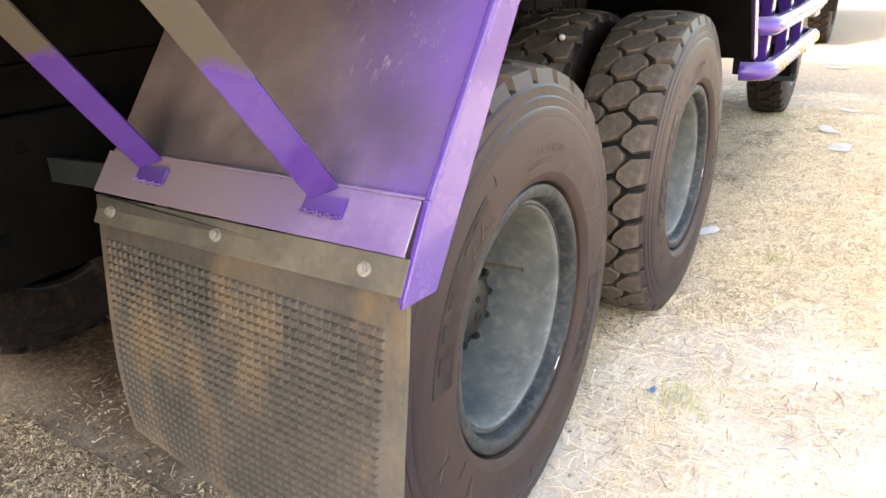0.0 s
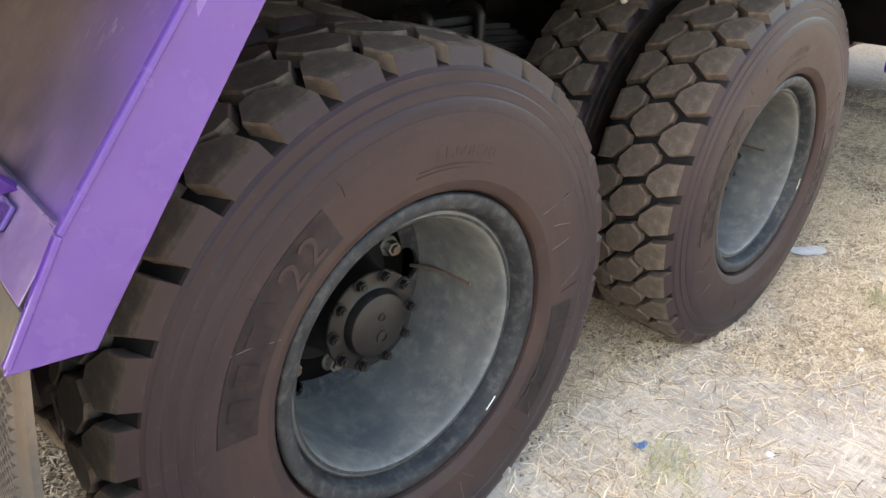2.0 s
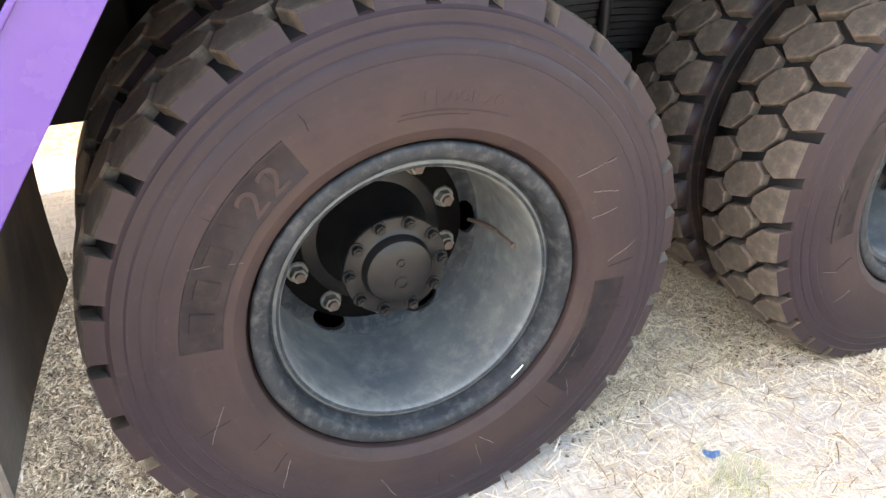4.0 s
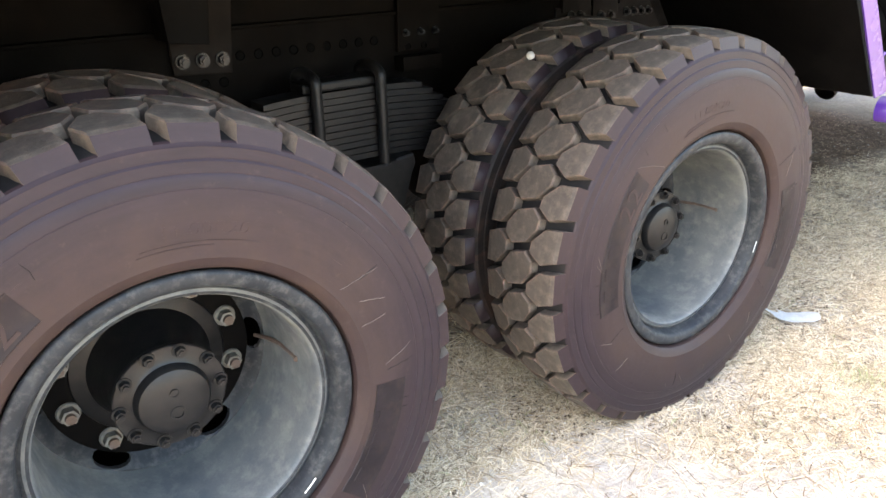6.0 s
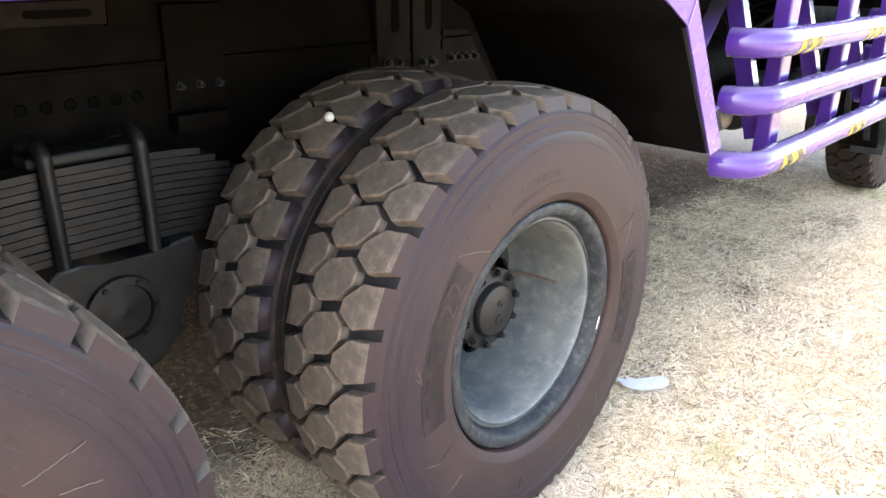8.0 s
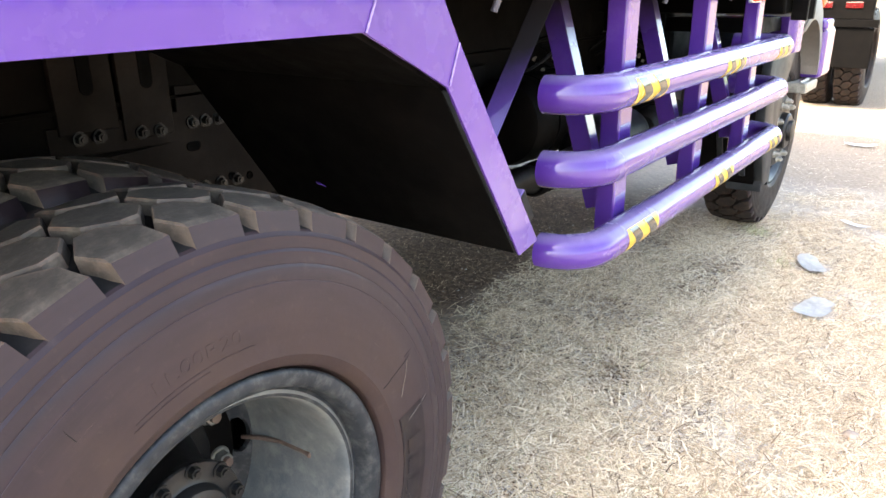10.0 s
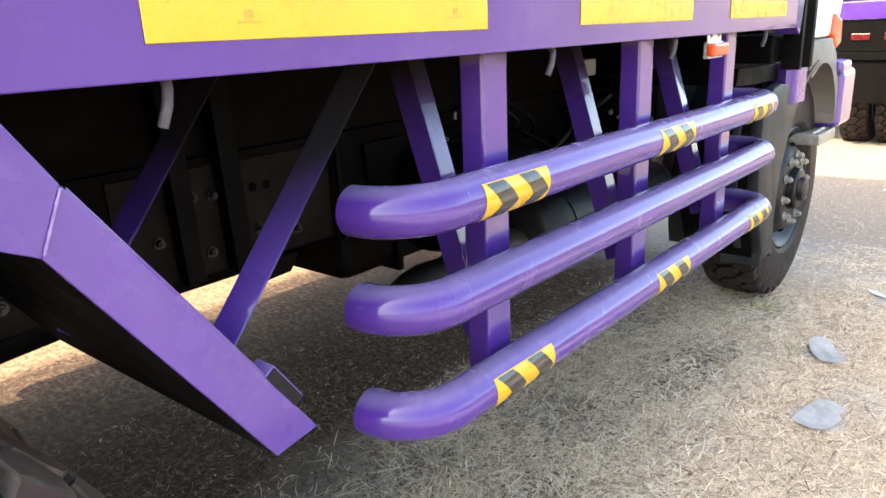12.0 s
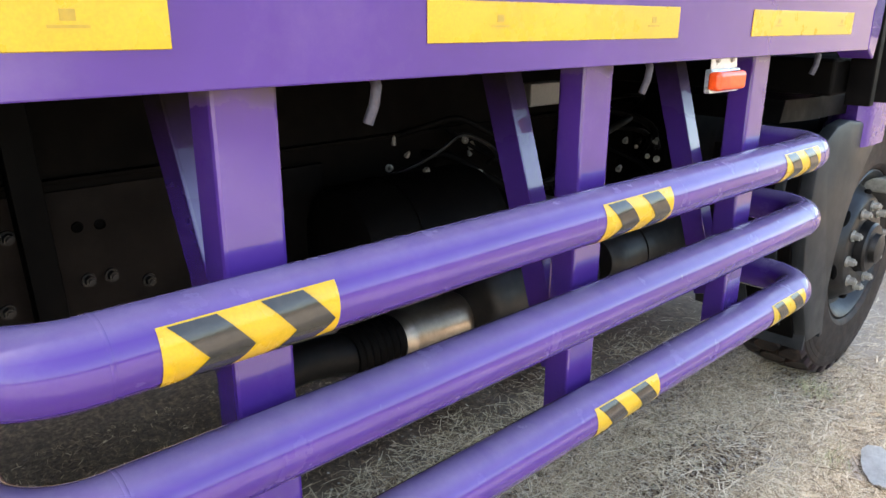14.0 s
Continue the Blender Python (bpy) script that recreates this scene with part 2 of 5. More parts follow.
M["hub"] = surface("greasy black hub paint", (0.0040, 0.0040, 0.0044), (0.0085, 0.0083, 0.0085), 0.38, 18, dust=(0.060, 0.046, 0.036, 0.16), spec=0.26)
M["spring"] = surface("worn black spring steel", (0.0050, 0.0048, 0.0050), (0.0100, 0.0094, 0.0090), 0.45, 14, dust=(0.030, 0.025, 0.020, 0.3), spec=0.22)
M["chassis"] = surface("dusty dark chassis paint, lowered for under-bed shade", (0.0016, 0.0012, 0.0010), (0.0036, 0.0027, 0.0021), 0.6, 6, dust=(0.011, 0.0080, 0.0060, 0.35), spec=0.03)
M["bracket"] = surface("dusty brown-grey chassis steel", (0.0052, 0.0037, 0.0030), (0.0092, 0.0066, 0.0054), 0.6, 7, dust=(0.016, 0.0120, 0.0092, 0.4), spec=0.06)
M["hollow"] = surface("dark colour for the shade inside a hole", (0.0015, 0.0014, 0.0013), (0.0025, 0.0022, 0.0020), 0.9, 10, spec=0.05)
M["copper"] = surface("rusty nut", (0.070, 0.045, 0.034), (0.115, 0.074, 0.054), 0.55, 40)
M["nut"] = surface("dull plated wheel nut", (0.115, 0.108, 0.092), (0.20, 0.19, 0.165), 0.45, 50, metal=0.35, dust=(0.10, 0.075, 0.055, 0.4))
M["zinc"] = surface("zinc-plated steel", (0.24, 0.23, 0.20), (0.38, 0.36, 0.32), 0.42, 40, metal=0.6)
M["bright"] = surface("bright plated steel", (0.52, 0.52, 0.51), (0.70, 0.70, 0.68), 0.3, 30, metal=0.5)
M["dull_zinc"] = surface("dull zinc washer", (0.16, 0.15, 0.13), (0.26, 0.24, 0.21), 0.5, 40, metal=0.3)
M["steel"] = surface("warm stainless steel", (0.27, 0.22, 0.17), (0.40, 0.34, 0.27), 0.30, 12, metal=0.9)
M["plastic"] = surface("grey-black fender plastic", (0.011, 0.0130, 0.0150), (0.020, 0.0225, 0.0245), 0.42, 7, dust=(0.060, 0.055, 0.050, 0.22), spec=0.16)


def flap_rubber():
    """Grey-brown rubber with dried splashes of orange mud running down it."""
    m, nt, b = nodes_of("muddy grey rubber")
    col = ramp(nt, tex_noise(nt, 5, 6, 0.65), [(0.32, (0.026, 0.025, 0.0255)), (0.68, (0.056, 0.050, 0.044))])
    streak = ramp(nt, tex_noise(nt, 8, 5, 0.62, stretch=(1.0, 1.0, 0.45)), [(0.50, (0.0,)), (0.74, (0.70,))])
    col = mix(nt, streak, col, (0.165, 0.108, 0.060))
    col = mix(nt, ramp(nt, tex_noise(nt, 70, 6, 0.7), [(0.45, (0.0,)), (0.7, (0.35,))]), col, (0.095, 0.080, 0.066))
    nt.links.new(col, b.inputs["Base Color"])
    b.inputs["Roughness"].default_value = 0.58
    b.inputs["Specular IOR Level"].default_value = 0.3
    bump(nt, b, tex_noise(nt, 110, 4), 0.2, 0.002)
    return m


M["flap"] = flap_rubber()
M["hook"] = surface("weathered grey steel", (0.036, 0.031, 0.038), (0.068, 0.060, 0.070), 0.5, 30, spec=0.25)
M["print"] = surface("faint print", (0.30, 0.185, 0.010), (0.36, 0.22, 0.012), 0.4, 30)
M["clamp"] = surface("dusty grey steel strip", (0.056, 0.053, 0.048), (0.125, 0.108, 0.080), 0.5, 5, dust=(0.18, 0.15, 0.115, 0.5), spec=0.3)
M["yellow"] = surface("yellow reflective film", (0.47, 0.282, 0.0065), (0.52, 0.315, 0.0088), 0.28, 8, fine=300, relief=0.1, dist=0.0006)
M["tape_black"] = surface("black reflective film", (0.016, 0.016, 0.016), (0.034, 0.031, 0.025), 0.13, 12)
M["cream"] = surface("beige plastic", (0.10, 0.088, 0.076), (0.14, 0.122, 0.105), 0.5, 6)
M["white"] = surface("white cab paint", (0.74, 0.73, 0.72), (0.82, 0.81, 0.80), 0.3, 5)
M["red"] = surface("red lamp plastic", (0.055, 0.0022, 0.0022), (0.08, 0.0032, 0.0032), 0.25, 20)
M["amber"] = surface("amber lamp plastic", (0.58, 0.055, 0.012), (0.70, 0.085, 0.016), 0.18, 20)
M["leaf"] = surface("dark foliage", (0.035, 0.05, 0.02), (0.07, 0.09, 0.035), 0.7, 0.8)
M["scrap"] = surface("faded grey plastic scrap", (0.50, 0.485, 0.455), (0.66, 0.645, 0.61), 0.6, 25)
M["blue"] = surface("blue plastic scrap", (0.10, 0.20, 0.42), (0.18, 0.30, 0.52), 0.5, 25)
M["clod"] = surface("dry brown clod", (0.26, 0.20, 0.15), (0.38, 0.30, 0.23), 0.9, 40)
M["pebble"] = surface("pale stone", (0.45, 0.40, 0.35), (0.62, 0.57, 0.50), 0.8, 40)


def ground_material():
    """Pale trodden dust, drifts of dry straw, brown soil darkened for the truck's shade, and earth toned to the
    sunlight beyond it.
    """
    m, nt, b = nodes_of("dry earth with straw")
    dust = ramp(nt, tex_noise(nt, 4.0, 9, 0.7), [(0.30, (0.34, 0.298, 0.266)), (0.5, (0.42, 0.372, 0.336)), (0.7, (0.48, 0.43, 0.39))])
    dust = mix(nt, ramp(nt, tex_noise(nt, 110, 5, 0.75), [(0.50, (0.0,)), (0.70, (0.45,))]), dust, (0.25, 0.205, 0.16))
    dust = mix(nt, ramp(nt, tex_noise(nt, 26, 6, 0.75), [(0.52, (0.0,)), (0.70, (0.40,))]), dust, (0.36, 0.305, 0.25))
    turn_a = ramp(nt, tex_noise(nt, 15, 3), [(0.46, (0.0,)), (0.54, (1.0,))])
    fibre = mix(nt, turn_a, tex_noise(nt, 105, 5, 0.7, stretch=(1, 0.16, 1)), tex_noise(nt, 105, 5, 0.7, stretch=(0.16, 1, 1)))
    mat = ramp(nt, fibre, [(0.36, (0.28, 0.210, 0.142)), (0.47, (0.56, 0.455, 0.325)), (0.60, (0.80, 0.69, 0.53))])
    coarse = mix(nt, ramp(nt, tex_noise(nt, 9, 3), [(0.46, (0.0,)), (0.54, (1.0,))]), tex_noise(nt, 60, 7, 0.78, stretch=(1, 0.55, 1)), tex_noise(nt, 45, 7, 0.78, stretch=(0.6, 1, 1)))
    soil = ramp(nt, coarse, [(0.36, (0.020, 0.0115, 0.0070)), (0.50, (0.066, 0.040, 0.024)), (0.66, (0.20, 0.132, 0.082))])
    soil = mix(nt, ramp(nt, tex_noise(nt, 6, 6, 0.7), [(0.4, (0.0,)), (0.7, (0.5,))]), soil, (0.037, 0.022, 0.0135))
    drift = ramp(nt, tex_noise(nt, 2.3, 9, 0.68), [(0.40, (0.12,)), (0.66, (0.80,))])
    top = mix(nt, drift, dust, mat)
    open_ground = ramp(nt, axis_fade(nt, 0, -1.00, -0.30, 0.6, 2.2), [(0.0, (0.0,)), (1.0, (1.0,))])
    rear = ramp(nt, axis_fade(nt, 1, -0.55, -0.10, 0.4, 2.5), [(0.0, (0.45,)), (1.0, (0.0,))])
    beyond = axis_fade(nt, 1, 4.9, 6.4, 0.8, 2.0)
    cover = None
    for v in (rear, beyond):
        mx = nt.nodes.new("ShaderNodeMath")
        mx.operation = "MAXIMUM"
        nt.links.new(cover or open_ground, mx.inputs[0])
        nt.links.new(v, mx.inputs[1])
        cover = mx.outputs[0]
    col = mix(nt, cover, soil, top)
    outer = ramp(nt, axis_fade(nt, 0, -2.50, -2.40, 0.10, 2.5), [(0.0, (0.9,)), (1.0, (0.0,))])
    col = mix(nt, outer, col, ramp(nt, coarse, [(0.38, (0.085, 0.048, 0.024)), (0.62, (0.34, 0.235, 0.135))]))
    col = mix(nt, times(nt, beyond, 0.92), col, ramp(nt, coarse, [(0.36, (0.115, 0.082, 0.052)), (0.62, (0.30, 0.232, 0.165))]))
    nt.links.new(col, b.inputs["Base Color"])
    b.inputs["Roughness"].default_value = 0.95
    b.inputs["Specular IOR Level"].default_value = 0.15
    bump(nt, b, tex_noise(nt, 75, 6, 0.75), 0.7, 0.012)
    return m


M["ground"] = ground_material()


def straw_material():
    m, nt, b = nodes_of("dry straw")
    g = nt.nodes.new("ShaderNodeNewGeometry")
    col = ramp(nt, g.outputs["Random Per Island"], [(0.0, (0.09, 0.056, 0.030)), (0.14, (0.34, 0.235, 0.138)), (0.5, (0.60, 0.465, 0.30)), (1.0, (0.80, 0.68, 0.50))])
    nt.links.new(col, b.inputs["Base Color"])
    b.inputs["Roughness"].default_value = 0.7
    return m


M["straw"] = straw_material()


def litter_material(name, stops):
    m, nt, b = nodes_of(name)
    g = nt.nodes.new("ShaderNodeNewGeometry")
    nt.links.new(ramp(nt, g.outputs["Random Per Island"], stops), b.inputs["Base Color"])
    b.inputs["Roughness"].default_value = 0.9
    return m


M["gravel"] = litter_material("mixed gravel", [(0.0, (0.16, 0.14, 0.12)), (0.5, (0.34, 0.31, 0.27)), (1.0, (0.62, 0.58, 0.52))])
M["litter"] = litter_material("leaf litter", [(0.0, (0.075, 0.050, 0.032)), (0.45, (0.24, 0.175, 0.112)), (0.8, (0.46, 0.36, 0.24)), (1.0, (0.62, 0.54, 0.42))])
M["chips"] = litter_material("leaf litter darkened for the truck's shade", [(0.0, (0.035, 0.020, 0.012)), (0.5, (0.10, 0.060, 0.035)), (0.88, (0.26, 0.170, 0.102)), (1.0, (0.52, 0.39, 0.26))])
M["green"] = litter_material("sparse green grass", [(0.0, (0.20, 0.22, 0.09)), (1.0, (0.42, 0.41, 0.22))])


# ---------------------------------------------------------------- mesh helpers
SLOPE = -0.006


def shear(bm):
    """The body of the truck sits slightly nose-down: z falls towards the front."""
    for v in bm.verts:
        v.co.z += SLOPE * (v.co.y - 2.4)
    return bm


def part(name, bm, material, parent=None, label="", smooth=False):
    me = bpy.data.meshes.new(name)
    if isinstance(bm, bmesh.types.BMesh):
        bmesh.ops.recalc_face_normals(bm, faces=bm.faces)
        bm.to_mesh(me)
        bm.free()
    else:
        me = bm
    for mt in material if isinstance(material, (list, tuple)) else [material]:
        if len(me.materials) < 8 and mt.name not in [x.name for x in me.materials]:
            me.materials.append(mt)
    if smooth:
        for p in me.polygons:
            p.use_smooth = True
        me.set_sharp_from_angle(angle=radians(smooth if smooth is not True else 40))
    ob = new(name, me)
    if parent:
        ob.parent = parent
    return tagged(ob, label)


def thing(name, label, category, group="", kind="", at=(0, 0, 0)):
    ob = new(name)
    ob.location = at
    ob.empty_display_size = 0.1
    return tagged(ob, label, category, group, kind)


def box(bm, x0, x1, y0, y1, z0, z1, bevel=0.003, seg=2):
    vs = [bm.verts.new((x, y, z)) for x in (x0, x1) for y in (y0, y1) for z in (z0, z1)]
    fs = [bm.faces.new([vs[i] for i in q]) for q in ((0, 1, 3, 2), (4, 6, 7, 5), (0, 4, 5, 1), (2, 3, 7, 6), (0, 2, 6, 4), (1, 5, 7, 3))]
    if bevel:
        es = list({e for f in fs for e in f.edges})
        bmesh.ops.bevel(bm, geom=es, offset=min(bevel, 0.45 * min(abs(x1 - x0), abs(y1 - y0), abs(z1 - z0))), segments=seg, affect="EDGES", profile=0.5)
    return bm


def prism(bm, pts, a0, a1, axis="x", bevel=0.0):
    """A flat outline, drawn across one axis and given depth from a0 to a1 along it. pts: (y, z), (x, z) or (x, y)."""
    def at(p, a):
        return {"x": (a, p[0], p[1]), "y": (p[0], a, p[1]), "z": (p[0], p[1], a)}[axis]
    lo, hi = [bm.verts.new(at(p, a0)) for p in pts], [bm.verts.new(at(p, a1)) for p in pts]
    n = len(pts)
    fs = [bm.faces.new(lo[::-1]), bm.faces.new(hi)] + [bm.faces.new((lo[i], lo[(i + 1) % n], hi[(i + 1) % n], hi[i])) for i in range(n)]
    if bevel:
        bmesh.ops.bevel(bm, geom=list({e for f in fs for e in f.edges}), offset=bevel, segments=2, affect="EDGES", profile=0.5)
    return bm


def lathe(bm, profile, seg=64, close=False, a0=0.0, a1=2 * math.pi):
    """Turns a profile of (x, r) round the X axis."""
    full = abs(a1 - a0 - 2 * math.pi) < 1e-6
    n = seg if full else seg + 1
    rings = []
    for i in range(n):
        a = a0 + (a1 - a0) * i / seg
        rings.append([bm.verts.new((x, r * math.cos(a), r * math.sin(a))) for x, r in profile])
    m = len(profile)
    for i in range(seg):
        p, q = rings[i], rings[(i + 1) % n]
        for j in range(m if close else m - 1):
            bm.faces.new((p[j], p[(j + 1) % m], q[(j + 1) % m], q[j]))
    return bm


def tube(bm, pts, r, seg=16, caps=True):
    """A round bar or pipe along points; r may be one radius or one a point."""
    pts = [Vector(p) for p in pts]
    rings, side = [], None
    for i, p in enumerate(pts):
        d = (pts[min(i + 1, len(pts) - 1)] - pts[max(i - 1, 0)]).normalized()
        if side is None:
            side = d.cross(Vector((0, 0, 1)) if abs(d.z) < 0.9 else Vector((1, 0, 0))).normalized()
        side = (side - d * side.dot(d)).normalized()
        up = d.cross(side)
        rr = r[i] if isinstance(r, (list, tuple)) else r
        rings.append([bm.verts.new(p + rr * (math.cos(2 * math.pi * k / seg) * side + math.sin(2 * math.pi * k / seg) * up)) for k in range(seg)])
    for a, b in zip(rings, rings[1:]):
        for k in range(seg):
            bm.faces.new((a[k], a[(k + 1) % seg], b[(k + 1) % seg], b[k]))
    if caps:
        bm.faces.new(rings[0][::-1])
        bm.faces.new(rings[-1])
    return bm


def bar(bm, p0, p1, w, t, facing=(1, 0, 0), bevel=0.002):
    """A flat bar from p0 to p1: t thick along facing, w wide across it."""
    p0, p1, f = Vector(p0), Vector(p1), Vector(facing).normalized()
    d = (p1 - p0).normalized()
    f = (f - d * f.dot(d)).normalized()
    s = d.cross(f)
    c = [p + a * s * w / 2 + b * f * t / 2 for p in (p0, p1) for a, b in ((-1, -1), (1, -1), (1, 1), (-1, 1))]
    vs = [bm.verts.new(v) for v in c]
    fs = [bm.faces.new([vs[i] for i in q]) for q in ((3, 2, 1, 0), (4, 5, 6, 7), (0, 1, 5, 4), (1, 2, 6, 5), (2, 3, 7, 6), (3, 0, 4, 7))]
    if bevel:
        bmesh.ops.bevel(bm, geom=list({e for f2 in fs for e in f2.edges}), offset=bevel, segments=2, affect="EDGES", profile=0.5)
    return bm


def hexagon_bolt(bm, p, axis, r, h, washer=True):
    """A hexagon nut with its washer and the end of the stud, standing at p along axis."""
    turn = Vector(axis).to_track_quat("Z", "Y").to_matrix().to_4x4()
    m = Matrix.Translation(p) @ turn
    if washer:
        bmesh.ops.create_cone(bm, cap_ends=True, segments=20, radius1=r * 1.35, radius2=r * 1.3, depth=h * 0.25, matrix=m @ Matrix.Translation((0, 0, h * 0.12)))
    bmesh.ops.create_cone(bm, cap_ends=True, segments=6, radius1=r, radius2=r * 0.93, depth=h * 0.8, matrix=m @ Matrix.Translation((0, 0, h * 0.6)))
    bmesh.ops.create_cone(bm, cap_ends=True, segments=12, radius1=r * 0.55, radius2=r * 0.5, depth=h * 0.4, matrix=m @ Matrix.Translation((0, 0, h * 1.05)))
    return bm


# ---------------------------------------------------------------- ground
def ground_height(x, y):
    h = 0.016 * noise.noise((x * 0.7, y * 0.7, 3.0)) + 0.008 * noise.noise((x * 3.1, y * 3.1, 7.0)) + 0.004 * noise.noise((x * 11, y * 11, 1.0))
    near = max(0.0, 1.0 - max(abs(x + 0.3) / 7, abs(y - 3) / 9))
    dip = -0.022 * sum(math.exp(-((y - wy) / 0.34) ** 2) for wy in (0.01, 1.36)) * math.exp(-((x + 0.2) / 0.4) ** 2)
    dip -= 0.012 * math.exp(-((y - 5.25) / 0.3) ** 2) * math.exp(-((x + 0.3) / 0.3) ** 2)
    return h * min(1.0, near * 3) + dip


def make_ground():
    def steps(lo, hi, fine):
        far = [8, 14, 25, 45, 80, 150, 300, 600]
        mid = list(np.arange(lo, hi + 1e-6, fine))
        return [lo - f for f in reversed(far)] + mid + [hi + f for f in far]
    xs, ys = steps(-4.0, 3.2, 0.045), steps(-3.2, 9.5, 0.06)
    verts = [(x, y, ground_height(x, y)) for y in ys for x in xs]
    n = len(xs)
    faces = [(j * n + i, j * n + i + 1, (j + 1) * n + i + 1, (j + 1) * n + i) for j in range(len(ys) - 1) for i in range(n - 1)]
    me = bpy.data.meshes.new("ground")
    me.from_pydata(verts, [], faces)
    for p in me.polygons:
        p.use_smooth = True
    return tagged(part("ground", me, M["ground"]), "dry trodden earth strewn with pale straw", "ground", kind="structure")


make_ground()


def treeline():
    """A far, uneven row of trees beyond the open ground, unseen, added to darken the horizon in reflections."""
    rng = np.random.default_rng(3)
    verts, faces = [], []
    for k in range(900):
        a = rng.uniform(-1.9, 1.9)
        r = 60 + rng.uniform(-4, 8)
        s = rng.uniform(0.5, 1.5)
        c = (r * math.cos(a), 4 + r * math.sin(a), rng.uniform(0.2, 3.2))
        n = len(verts)
        for dx, dy, dz in ((1, 0, 0), (-1, 0, 0), (0, 1, 0), (0, -1, 0), (0, 0, 1), (0, 0, -1)):
            f = s * rng.uniform(0.6, 1.3)
            verts.append((c[0] + dx * f, c[1] + dy * f, c[2] + dz * f))
        faces += [tuple(n + i for i in f) for f in ((0, 2, 4), (2, 1, 4), (1, 3, 4), (3, 0, 4), (2, 0, 5), (1, 2, 5), (3, 1, 5), (0, 3, 5))]
    me = bpy.data.meshes.new("far_trees")
    me.from_pydata(verts, [], faces)
    return tagged(part("far_trees", me, M["leaf"]), "unseen far row of dark green trees, added for reflections", "trees", kind="stuff")


treeline()

# ---------------------------------------------------------------- truck: wheels
truck = thing("cargo_truck", "glossy purple cargo truck with dusty dual rear wheels, parked on straw", "truck")
COUNT = 32               # tread blocks in a row
PITCH = 2 * math.pi / COUNT
HALF = 0.1465          # half of a tyre's width


def tyre_profile(outer=True):
    """(x, r) from the outer bead over the sidewall, shoulder and tread to the inner bead."""
    side = [(-0.045, 0.290), (-0.034, 0.3005), (-0.014, 0.3035), (-0.009, 0.308), (-0.004, 0.318), (-0.0025, 0.321), (-0.001, 0.324), (0.0, 0.352), (0.0, 0.385), (-0.001, 0.404)]
    for k, r in enumerate((0.432, 0.455, 0.476)):
        x = -0.0040 - 0.0042 * k
        side += [(x, r), (x - 0.0005, r + 0.0007), (x - 0.0005, r + 0.0014), (x - 0.0002, r + 0.0020), (x - 0.0022, r + 0.018)]
    side += [(-0.0160, 0.4955), (-0.0185, 0.500), (-0.0225, 0.503), (-0.034, 0.505), (-0.050, 0.511)]
    return side + [(-0.08, 0.517), (-HALF, 0.519)] + [(-2 * HALF - x, r) for x, r in side[::-1]] 


def block_rings(kind):
    """Outlines of a tread block as (share of a pitch, x): the foot, the worn edge and the top, with radii."""
    if kind == "outer_block":
        top = [(-0.375, -0.034), (-0.425, -0.070), (-0.16, -0.106), (0.11, -0.108), (0.425, -0.070), (0.375, -0.034)]
    else:
        top = [(-0.14, -0.094), (-0.415, -0.122), (-0.395, -0.171), (-0.10, -0.199), (0.14, -0.199), (0.415, -0.171), (0.395, -0.122), (0.10, -0.094)]
    cx = sum(x for _, x in top) / len(top)
    return [(s, x, cx) for s, x in top]


def crown(x):
    return 0.5425 - 0.0105 * ((x + HALF) / 0.1125) ** 2


def tread_block(bm, kind, turn=0.0, mirror=False, flank=1):
    outline = block_rings(kind)
    rings = []
    for grow, dr, low in ((1.0, None, True), (0.985, -0.004, False), (0.94, 0.0, False)):
        ring = []
        for s, x, cx in outline:
            xx, ss = cx + (x - cx) * grow, s * grow
            r = 0.511 if low else crown(xx) + dr
            if kind == "outer_block" and x > -0.05:
                if low:
                    xx, r = -0.0183, 0.499
                elif dr:
                    xx, r = -0.0265, crown(-0.034) - 0.0035
            xx = -2 * HALF - xx if mirror else xx
            a = (ss - 0.26 * (xx + HALF) / 0.095) * PITCH + turn
            ring.append(bm.verts.new((xx, r * math.cos(a), r * math.sin(a))))
        rings.append(ring)
    n = len(outline)
    for p, q in zip(rings, rings[1:]):
        for i in range(n):
            f = bm.faces.new((p[i], p[(i + 1) % n], q[(i + 1) % n], q[i]))
            if kind == "outer_block" and i == n - 1 and q is rings[1]:
                f.material_index = flank
    bm.faces.new(rings[-1])


def block_mesh(kind, mirror=False):
    bm = bmesh.new()
    tread_block(bm, kind, 0.0, mirror)
    bmesh.ops.recalc_face_normals(bm, faces=bm.faces)
    me = bpy.data.meshes.new("tread_block")
    bm.to_mesh(me)
    bm.free()
    me.materials.append(M["tread"])
    me.materials.append(M["sidewall"])
    return me


BLOCKS = [(block_mesh("outer_block"), 0.0), (block_mesh("centre_block"), 0.5), (block_mesh("outer_block", True), 0.0)]


